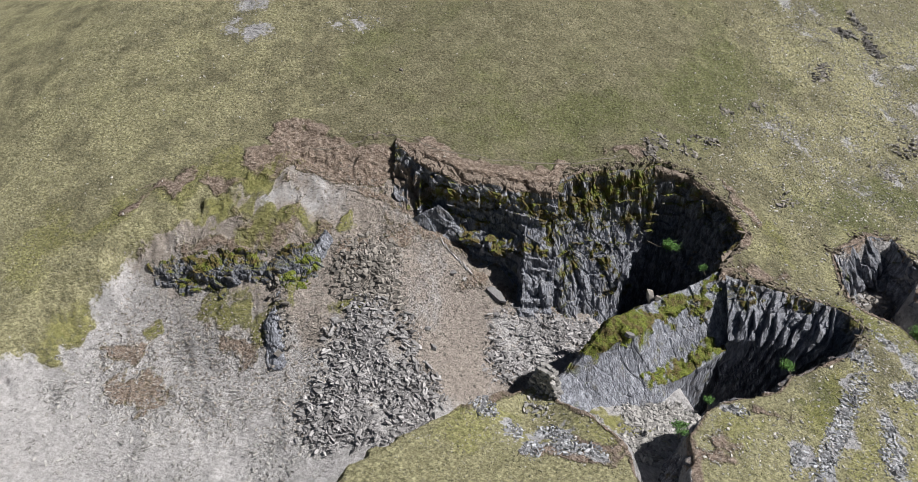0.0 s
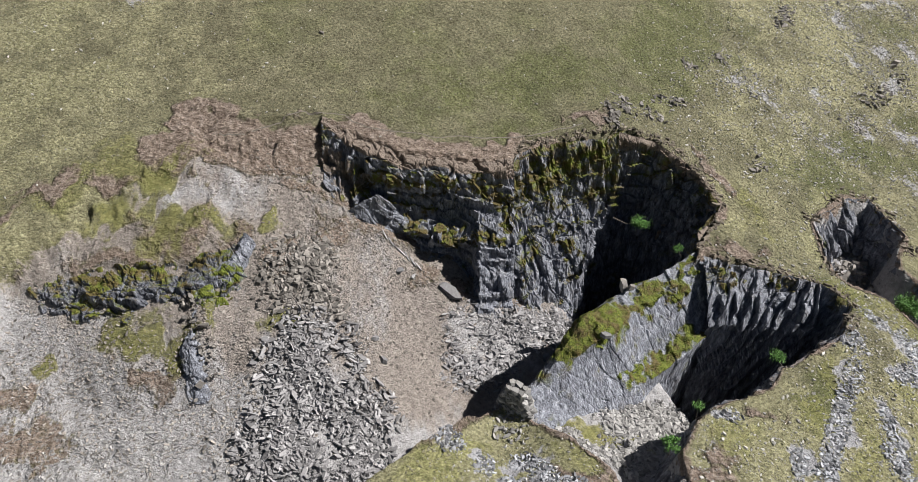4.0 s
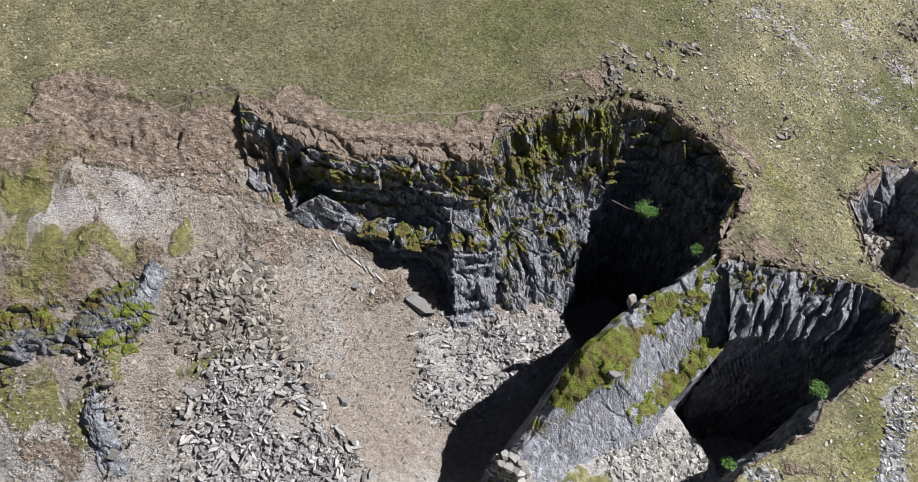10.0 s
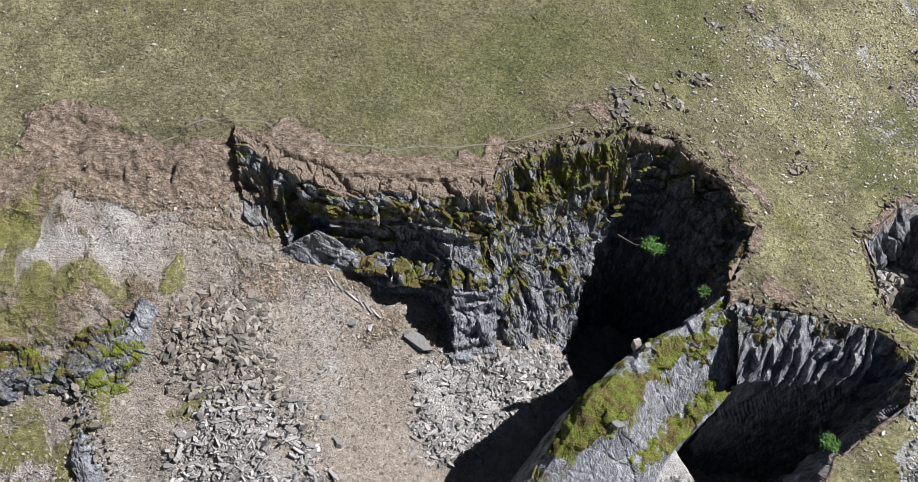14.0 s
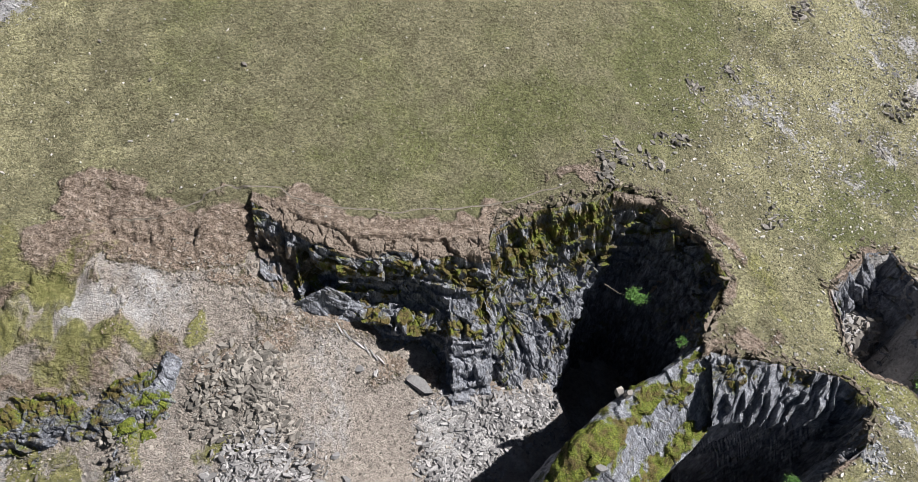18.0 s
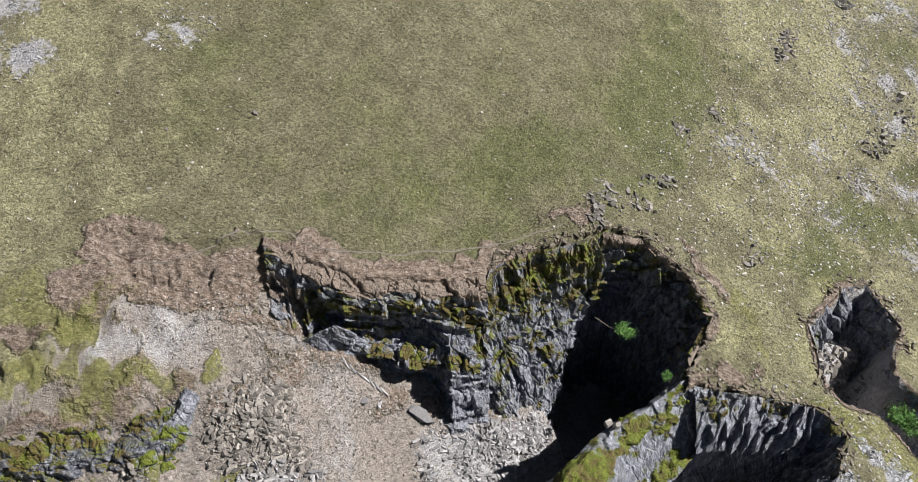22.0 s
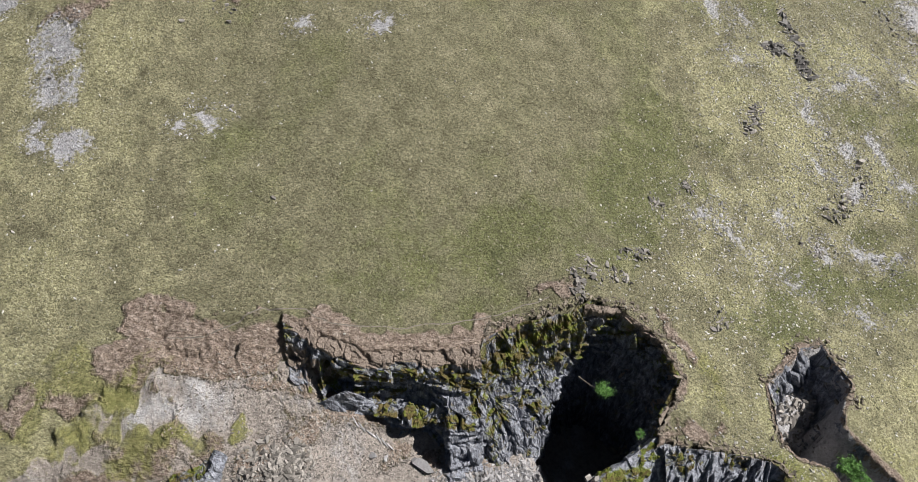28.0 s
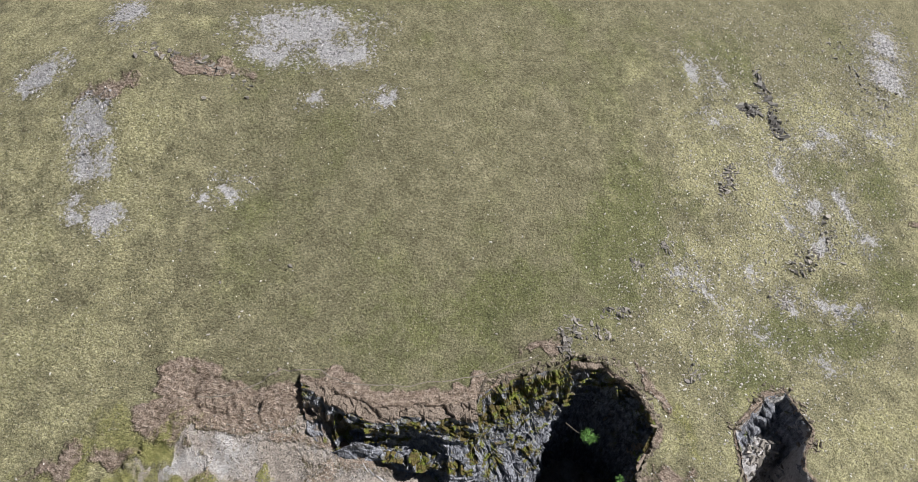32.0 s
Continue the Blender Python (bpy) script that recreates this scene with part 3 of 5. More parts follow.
TURF_SPOTS = (
    (-46, -4.4, 5.5, 2.4, 5), (-39.8, -4.2, 3.2, 1.8, -10), (-55, -2.2, 5, 2.4, 20), (-62, -4, 5, 2.5, 25), (-70, -9, 6, 3, 40), (-50, 2.4, 4, 4, 0), (-74, -13, 3, 5, 0), (-46, 3, 4, 3, 30), (-49.5, -15, 5, 2, 0),
    (-44, -16.4, 2.5, 2, 0), (-40, -12, 1.3, 3, 0), (-30.4, -14, 2.6, 1.0, 0), (8.5, -29.5, 4, 2.3, -10), (-61, -17, 1.2, 1, 0), (-33.5, -4, 1.5, 1, 0), (-74, -17, 4, 4, 0),
)
FRESH_SPOTS = (
    (4.9, -36.4, 4.5, 2.4, -15), (9, -37.8, 3, 1.8, 0), (-7.4, -35.4, 3, 3, 0), (-13, -38, 4, 3, 0), (36, -29.5, 2, 2.4, 0), (42, -18.5, 4, 2.6, -20), (45, -32, 3, 6, -30), (34.5, -38, 1.6, 4, -30), (42, -38, 2, 4, -20), (21, -35.5, 3.5, 2.2, 20), (31, -33, 2.2, 3, 0),
    (50, -22, 4, 5, 0), (-58, 1, 6, 2.5, 20), (-52, 4, 5, 3, 0), (-70, -5, 6, 3, 40), (34, -4, 2, 4, 20), (-80, -8, 5, 8, 0),
)
SOIL_SPOTS = (
    (0, -40.4, 5, 1.2, 0), (15, -39.6, 4, 1, 0), (-52.7, -7, 7, 1.5, 0), (-61, 1.0, 5, 1.2, 15), (-55, 0.6, 5, 1.2, 10), (-66, -3, 3, 1.2, 30),
    (-40, 61, 9, 2.0, -20), (-57, 57, 6, 2.5, 0), (99, 30, 3, 2, 0),
    (-50, -7, 6, 1.6, 0), (-41, -6.4, 3, 1.4, 0), (-60, -24, 6, 3, 0), (-64, -20, 5, 2, 0), (-47, -19, 5, 2.5, 0), (-27, -39.5, 7, 1.3, 15), (-14, -33.5, 3, 1.5, 40), (-28, 1, 7, 2, 0),
    (-24, -3, 4, 3, 0), (-30, -8, 4, 3, 0), (25, -33, 2, 1, 0), (18, -37, 2, 2, 0), (2, -38.6, 3, 1, 0), (12, 8.5, 5, 1.2, -5), (31, 1, 1.5, 5, 20), (30, -10.5, 5, 1, 0),
)


GREY_SPOTS = ((-42, -0.6, 6, 3.6, 0), (-27, -21, 7, 7, 0), (-2, -12, 6, 4, 0), (-58, -24, 9, 6, 0), (-66, -17, 6, 8, 0), (-36, -24, 5, 5, 0))


def zones(x, y):
    """What covers the ground, from 0 to 1 a layer."""
    dq, wq = inside(x, y, QUARRY)
    de, we = inside(x, y, EAST_PIT)
    dt, wt = inside(x, y, TRENCH)
    n = fbm(x / 6, y / 6, 0, 3, 51)
    q = ragged_place(x, y)
    in_q = step(0.25, 0.75, dq / wq)
    back = step(-56, -43, x + 7 * n) * step(6, 0, x) * step(-6, 0, y)
    soil = np.maximum(back * step(-3.6, -1.6, dq + 1.2 * n + 0.9 * fbm(x / 1.8, y / 1.2, 0, 2, 56)) * step(-24, -20, x), back * step(-2.2, 1.6, dq + 2.4 * n + 1.6 * fbm(x / 2.6, y / 1.3, 0, 3, 58)) * (1 - step(0.75, 1.25, dq / np.maximum(wq, 3))))
    edge = step(-1.0, 0.0, np.maximum(np.maximum(dq, de), dt) + 0.7 * n) * 0.75 * step(2.6, 1.4, wq)
    soil = np.maximum(soil, edge * (np.maximum(np.maximum(dq, de), dt) < 1))
    turf = patches(q, TURF_SPOTS)
    soil = np.maximum(soil, in_q * step(0.0, 0.9, n + 0.5 * fbm(x / 2.5, y / 2.5, 0, 3, 55)) * step(-14, -6, y) * 0.75)
    soil = np.maximum(soil, 0.85 * patches(q, SOIL_SPOTS))
    gravel = np.maximum(in_q * (1 - back * (dq < wq)) * (1 - 0.9 * step(0.15, 0.9, soil)), np.maximum(step(0, 0.5, de), step(0, 0.5, dt)) * 0.9)
    gravel = gravel * (1 - 0.95 * step(0.25, 0.6, turf))
    waste = patches(q, WASTE_SPOTS)
    slate = np.maximum(np.where(y > 60, 0.85, np.where(x < 0, 0.8, 0.7)) * patches(q, SLATE_SPOTS), waste)
    gravel = np.maximum(gravel, slate * 0.95)
    fresh = patches(q, FRESH_SPOTS) + 0.30 * step(-6, 10, x - 30) * step(30, -10, y) * (0.4 + n)
    lush = 0.17 + 0.28 * vnoise(x / 11, y / 11, 0, 57) + 0.75 * patches(q, LUSH_SPOTS) + 0.25 * n
    east = step(12, 40, x - 0.25 * (y - 5)) * step(-52, -45, y)
    near = step(-20, -34, y) * step(-30, -22, x)
    straw = np.maximum(0.56 * east * step(75, 50, y), 0.9 * near)
    # west of x -22 the grass is paled to stand in for haze
    straw = np.maximum(straw, 0.56 * step(-22, -58, x)) + 0.22 * n - 0.6 * patches(q, LUSH_SPOTS) * east - 0.2 * patches(q, FRESH_SPOTS)
    grit = 0.9 * step(-26, -15, y + 0.25 * (x + 30)) + 0.35 * n
    grit = grit - 0.6 * patches(q, GREY_SPOTS)
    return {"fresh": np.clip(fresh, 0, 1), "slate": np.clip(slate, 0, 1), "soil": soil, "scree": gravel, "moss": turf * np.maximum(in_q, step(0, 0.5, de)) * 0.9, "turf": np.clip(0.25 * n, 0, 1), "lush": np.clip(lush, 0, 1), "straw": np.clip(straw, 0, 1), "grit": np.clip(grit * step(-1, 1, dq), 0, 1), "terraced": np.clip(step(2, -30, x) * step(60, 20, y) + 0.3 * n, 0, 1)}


gx, gy = spread(-84, 78, 0.27, 2500), spread(-48, 72, 0.27, 2500)
X, Y = np.meshgrid(gx, gy, indexing="ij")
Z = land(X, Y)
layers = {k: v.ravel() for k, v in zones(X, Y).items()}
verts = np.stack([X.ravel(), Y.ravel(), Z.ravel()], 1)
faces = grid_faces(len(gx), len(gy))
fx, fy = verts[faces, 0].mean(1), verts[faces, 1].mean(1)
in_quarry, in_east, in_trench = inside(fx, fy, QUARRY)[0] > 0.3, inside(fx, fy, EAST_PIT)[0] > 0.3, inside(fx, fy, TRENCH)[0] > 0.3
for name, pick, label in (
    ("ground", ~(in_quarry | in_east | in_trench), "dry olive and straw-coloured grass on a steep hillside"),
    ("ground_scree", in_quarry, "brown and grey slate scree filling the open quarry"),
    ("ground_pit", in_east & ~in_quarry, "shadowed stony floor of the deep pit"),
    ("ground_trench", in_trench & ~in_east, "rubble floor of the narrow trench"),
):
    v, f, l = compact(verts, faces[pick], layers)
    tagged(new(name, mesh_of(name, v, f, MAT_GROUND, True, **l)), label, "ground", kind="structure")


# ---------------------------------------------------------------- rock walls
def along(points, n):
    """n places at even steps along a line of points, with the same parameter for every line of that many points."""
    points = np.array(points, float)
    k = np.linspace(0, len(points) - 1, n)
    i = np.clip(k.astype(int), 0, len(points) - 2)
    f = (k - i)[:, None]
    return points[i] * (1 - f) + points[i + 1] * f


def rib_relief(p, scale=1.0, lean=0.12, tall=3.0, size=1.0, crumble=0.6):
    """How far slate stands proud at places p: tilted facets in three sizes, drawn out upright by tall, with open joints."""
    x, y, z = (p[..., 0] + lean * p[..., 2]) / size, p[..., 1] / size, p[..., 2] / size
    x, y = x + 0.5 * vnoise(x / 2, y / 2, z / 2, 57), y + 0.5 * vnoise(x / 2, y / 2, z / 2, 58)
    rib, gap, rise = cells(x / 2.7, y / 2.7, z / (2.7 * tall), 61)
    block, gap2, rise2 = cells(x / 1.2, y / 1.2, z / (1.2 * tall), 67)
    chip, gap3, rise3 = cells(x / 0.5, y / 0.5, z / (0.5 * tall), 71)
    d = 1.5 * (rib - 0.5) + 1.3 * rise + crumble * (0.8 * (block - 0.5) + 0.8 * rise2) + crumble**2 * (0.4 * (chip - 0.5) + 0.4 * rise3)
    d = d - 0.45 * step(0.10, 0.0, gap) - 0.22 * step(0.08, 0.0, gap2) + 0.25 * crumble * fbm(x / 2, y / 2, z / 4, 3, 73)
    return d * scale * size


def wall_sheet(name, lines, nu, nv, label, category="cliff", scale=1.0, moss=0.5, turf_top=0.0, parent=None, lean=0.12, tall=3.0, size=1.0, crumble=0.6, pale=0.3, vivid=0.45, top_moss=0.0, moss_spots=(), pale_spots=(), ledge=(0, 1, 0), ribs=(0, 1), turf_spots=(), turf_depth=0.06):
    """A rock face through several lines of points, from its top line to its foot line."""
    rails = np.stack([along(l, nu) for l in lines], 1)
    grid = np.stack([along(r, nv) for r in rails], 0)
    du, dv = np.gradient(grid, axis=0), np.gradient(grid, axis=1)
    nrm = np.cross(du, dv)
    nrm /= np.linalg.norm(nrm, axis=-1, keepdims=True) + 1e-9
    nrm = nrm * (1 if nrm[..., 2].mean() > 0 else -1)
    for _ in range(6):
        nrm[1:-1] = (nrm[:-2] + nrm[1:-1] + nrm[2:]) / 3
        nrm[:, 1:-1] = (nrm[:, :-2] + nrm[:, 1:-1] + nrm[:, 2:]) / 3
    nrm /= np.linalg.norm(nrm, axis=-1, keepdims=True) + 1e-9
    w = np.linspace(0, 1, nv)[None, :]
    fade = step(0, 0.05, w) * 0.85 + 0.15
    proud = rib_relief(grid, scale, lean, tall, size, crumble)
    if ledge[0]:
        bed = (grid[..., 2] + ledge[2] * grid[..., 0] + 1.1 * fbm(grid[..., 0] / 3.5, grid[..., 1] / 3.5, grid[..., 2] / 5, 3, 87)) / ledge[1]
        proud = proud + ledge[0] * (bed - np.floor(bed) - 0.5) * step(-0.5, 0.3, fbm(grid[..., 0] / 4, grid[..., 1] / 4, grid[..., 2] / 4, 2, 88))
    if ribs[0]:
        rib = (grid[..., 0] + lean * grid[..., 2] + 0.9 * fbm(grid[..., 0] / 2.5, grid[..., 1] / 2.5, grid[..., 2] / 6, 3, 94)) / ribs[1]
        proud = proud + ribs[0] * (0.5 - (rib - np.floor(rib))) * step(-0.6, 0.2, fbm(grid[..., 0] / 3, grid[..., 1] / 3, grid[..., 2] / 7, 2, 95))
    out = grid + nrm * (proud * fade)[..., None]
    out[..., 2] += 0.12 * fbm(grid[..., 0] / 1.2, grid[..., 1] / 1.2, 0, 2, 77)
    du, dv = np.gradient(out, axis=0), np.gradient(out, axis=1)
    flat = np.cross(du, dv)
    up = np.abs(flat[..., 2]) / (np.linalg.norm(flat, axis=-1) + 1e-9)
    n = fbm(out[..., 0] / 3, out[..., 1] / 3, out[..., 2] / 3, 3, 81)
    wob = 1.5 * np.stack([fbm(out[..., 0] / 1.3, out[..., 1] / 1.3, out[..., 2] / 1.3, 3, s) for s in (83, 84, 85)], -1)
    m = moss * (0.3 + 0.6 * step(0.35, 0.8, up)) + 0.34 * n
    m = m + top_moss * step(0.55, 0.15, w + 0.35 * n)
    for cx, cy, cz, r in moss_spots:
        m = np.maximum(m, (0.62 + 0.5 * step(0.15, 0.6, up)) * np.exp(-(((out + wob - (cx, cy, cz)) ** 2).sum(-1)) / r**2))
    light = np.full(n.shape, pale)
    for cx, cy, cz, r in pale_spots:
        near = np.exp(-(((out + 0.6 * wob - (cx, cy, cz)) ** 2).sum(-1)) / r**2)
        light, m = np.maximum(light, near), m * (1 - 0.9 * near)
    lump = fbm(out[..., 0] / 1.1, out[..., 1] / 1.1, out[..., 2] / 1.1, 2, 89)
    out = out + (nrm * 0.6 + (0, 0, 0.5)) * (step(0.45, 0.8, m + 0.2 * n) * (0.20 + 0.28 * lump) * fade)[..., None]
    t = turf_top * step(turf_depth + 0.04, turf_depth - 0.04, w + 0.06 * n)
    t = t + 0 * m
    for cx, cy, cz, r in turf_spots:
        t = np.maximum(t, np.exp(-(((out + wob - (cx, cy, cz)) ** 2).sum(-1)) / r**2))
    me = mesh_of(name, out.reshape(-1, 3), grid_faces(nu, nv)[:, ::-1], MAT_CLIFF, False, moss=np.clip(m, 0, 1), turf=np.clip(t, 0, 1), pale=light, vivid=np.full(n.shape, vivid))
    if parent:
        return part(name, me, parent)
    return tagged(new(name, me), label, category, kind="structure")


def rim(*points, drop=0.1):
    return [(x, y, float(hill(x, y)) - drop) for x, y in points]


# north face, west of the corner: a turf brow over mossy beds, a ledge, a dark recess and a pale pillar
WEST_X = (-25.5, -23.3, -22.4, -21.2, -20.4, -19, -16, -13, -10, -7, -4.9, -4.2, -2, 0.9)


def west(ys, zs):
    return [(x, y, z) for x, y, z in zip(WEST_X, ys, zs)]


WEST_TOP = rim(*zip(WEST_X, (7.2, 5.4, 4.8, 3.6, 3.2, 2.3, 1.0, 1.0, 0.9, 0.7, 0.4, 0.3, 0.1, 0.0)))
wall_sheet(
    "cliff_west",
    [
        rim(*[(p[0], p[1] + 2.6) for p in WEST_TOP], drop=0.2),
        [(p[0], p[1], p[2] + 0.25) for p in WEST_TOP],
        west((5.6, 4.2, 4.6, 2.7, 3.0, 1.3, 0.3, 0.2, 0.3, 0.1, -0.3, -0.4, -0.6, -0.8), [p[2] - 1.5 for p in WEST_TOP]),
        west((4.8, 2.4, 3.9, 1.2, 2.8, 1.4, 0.8, 0.9, 0.8, 0.6, -0.9, -1.5, -1.8, -1.8), (0, -1.6, -2, -2.2, -2.6, -3, -3.6, -4.6, -4.8, -4.8, -4.6, -4.6, -4.4, -4.2)),
        west((4.0, 1.6, 3.0, 0.4, 2.0, 0.6, 0.3, 0.5, 0.2, -0.6, -2.2, -4.4, -4.0, -3.2), (-0.8, -3, -3.6, -4, -4.4, -5.2, -6, -7.2, -7.8, -7.4, -6.9, -6.6, -6.6, -6.5)),
        west((3.6, 1.3, 2.2, 0.0, 1.2, -0.2, -1.2, -2.2, -3.5, -3.8, -4.4, -6.1, -5.7, -4.8), (-1.2, -3.6, -4.2, -4.8, -5.2, -6, -7, -7.7, -8.2, -8.2, -7.9, -7.3, -7.3, -7.2)),
        west((3.2, 1.0, 1.5, -0.4, 0.4, -0.8, -1.4, -1.9, -2.4, -2.5, -3.6, -7.2, -6.8, -5.9), (-1.6, -4, -4.8, -5.4, -5.8, -6.6, -8.2, -10, -11.5, -12, -12, -11.5, -12, -12)),
        west((2.6, 0.6, 0.9, -0.8, -0.4, -1.8, -3.0, -4.0, -5.4, -6.0, -6.6, -10.1, -9.8, -8.7), (-2.4, -5, -5.6, -6.4, -6.8, -7.8, -10.5, -13.2, -15.5, -18, -19.8, -20.8, -21.2, -21.2)),
    ],
    340, 170, "dark slate cliff with moss ledges under a brown turf brow", scale=0.4, moss=0.36, turf_top=1.0, tall=1.5, size=1.0, turf_depth=0.18, turf_spots=((-24.6, 4.6, 0, 2.2), (-22.6, 3.4, -1.4, 2.0), (-23.2, 1.8, -3.6, 1.6), (-20.8, 2.6, -1.2, 1.2)), lean=0.4, crumble=0.8, pale=0.65, vivid=0.42, top_moss=0.16, ledge=(0.5, 2.1, 0.25),
    pale_spots=((-2.4, -7.2, -11, 3.0), (-2.6, -8, -15, 3.2), (-2.6, -8.6, -19, 2.8), (-0.4, -6, -13, 2.4)),
    moss_spots=((-19.3, 0.9, -1.6, 3.2), (-20.6, 1.6, -3.2, 2.4), (-16.5, 0, -1, 2.2), (-17.4, 0.4, -3.4, 1.6), (-13.5, 0.2, -0.8, 2.0), (-8.5, 0.2, -0.9, 1.8), (-4.5, -0.2, -1.4, 2.0), (-1.2, -1.4, -3.4, 2.0), (-0.4, -3.0, -6.0, 1.8), (-4.4, -3.6, -6.6, 1.6), (-10.5, 0.4, -5.6, 1.4), (-15, -0.4, -8.0, 1.6), (-12.5, -1.8, -7.6, 1.6), (-9.5, -2.6, -8, 1.7), (-7, -3, -8, 1.6), (-14.5, 0, -4, 1.3), (-2.2, -5, -7.3, 1.9), (-3, -1.2, -2.6, 2.2), (-7, 0, -2.4, 1.6), (-10.5, 0, -1.8, 1.6)),
)
# the bare bed at the foot of the west face
wall_sheet(
    "rock_bed",
    [
        [(-24.2, -0.7, -5.8), (-22.4, -0.7, -5.0), (-20.4, -0.6, -3.6), (-18.0, -0.5, -2.3), (-16.4, -0.5, -3.6), (-14.4, -0.4, -6.4)],
        [(-24.2, -0.9, -6.2), (-22.4, -0.9, -5.8), (-20.4, -0.8, -5.2), (-18.0, -0.8, -4.8), (-16.4, -0.8, -5.4), (-14.4, -0.8, -7.0)],
        [(-24.0, -1.3, -7.2), (-22.2, -1.3, -7.3), (-20.2, -1.4, -7.5), (-18.0, -1.4, -7.8), (-16.2, -1.5, -8.2), (-14.2, -1.6, -8.4)],
    ],
    140, 70, "bare blue-grey slate bed at the cliff foot", "rock", scale=0.22, moss=0.0, tall=1.0, lean=0.8, size=0.8, crumble=0.6, pale=0.6,
)
# north face, middle: ribbed grey slate
wall_sheet(
    "cliff_middle",
    [
        rim((0.2, 0), (1.6, 3), (4.5, 4), (7.2, 4.7), (11, 5.1), (14.3, 5.5), (17, 6.5), (18.4, 7.2)),
        [(0.3, -1.9, -4.2), (2.2, 0.2, -4), (4.8, 0.9, -4), (7.6, 2.4, -3.5), (11.4, 3.2, -3.5), (14.4, 4, -3), (17.2, 4.8, -4), (18.6, 5.8, -4)],
        [(0.2, -4.7, -7.5), (2.6, -2.2, -8), (5, -1.2, -8), (8, -0.2, -8), (11.6, 0.8, -8), (13.4, 2.2, -9), (16.6, 4.4, -9), (18.6, 5.4, -9)],
        [(-0.2, -6.0, -12.5), (2.6, -5, -13.5), (5.4, -3.8, -13.5), (8.4, -3, -13), (11.6, -1.4, -13.5), (13.2, 0.4, -15), (15.6, 3.2, -16), (17.8, 4.6, -16)],
        [(-0.4, -8.7, -21.2), (2.8, -7.8, -21.2), (5.4, -7, -21.5), (8, -6.6, -22), (10.8, -5.2, -23.5), (12.8, -2.4, -29), (15.2, 1.6, -36), (17.8, 3.4, -38)],
    ],
    260, 180, "ribbed grey slate cliff streaked with moss", scale=0.45, moss=0.5, turf_top=0.4, tall=3.4, lean=0.25, size=0.85, crumble=0.95, pale=0.62, vivid=0.45, top_moss=0.42, ledge=(0.5, 3.0, -0.2), ribs=(0.55, 2.3),
    moss_spots=((9.5, -1.6, -11.5, 2.0), (7.5, -1, -9.5, 1.3), (1.6, 0.6, -2.5, 1.8), (4.4, 2, -1.5, 1.6), (8, 3.6, -0.5, 1.6), (12, 4, 0, 2.2), (14.4, 4.6, -0.5, 2.2), (10, 2.6, -2.8, 1.8), (13.4, 3.6, -3.0, 1.6), (3.4, 1.4, -3.4, 1.8), (6.4, 1.6, -3.4, 1.6), (11, 0, -8.6, 1.6), (12.2, 0.6, -6, 1.5), (16.4, 5.4, -1.4, 2.0), (6.2, 0, -6, 1.4), (12.5, 1.2, -8, 1.4)),
)
# the dark alcove
wall_sheet(
    "cliff_east",
    [
        rim((17, 6.5), (21.9, 6.1), (26.7, 2.8), (30, -3.8), (26.7, -7.6), (24, -10.8)),
        [(17.0, 4.9, -4), (21.7, 5.0, -4), (25.8, 1.9, -4), (28.9, -3.7, -4), (25.8, -7.3, -5), (23.4, -10.6, -6)],
        [(16.6, 4.4, -9), (21.6, 4.9, -9), (25.7, 1.9, -9), (28.8, -3.6, -10), (25.7, -7.2, -11), (22.8, -10.4, -12)],
        [(15.2, 1.6, -38), (21.2, 4.4, -38), (25.4, 1.6, -38), (28.4, -3.6, -38), (25.2, -7, -38), (21.6, -10.4, -38)],
    ],
    220, 130, "black overhanging slate wall of the deep alcove", moss=0.42, turf_top=0.7, scale=0.5, tall=1.8, pale=0.2, top_moss=0.3, ledge=(0.7, 1.8, 0.1), turf_depth=0.1,
)


# the rock fin between the two pits, from its north-west foot over the crest to its south-east foot
def fin_line(*points):
    return list(points)


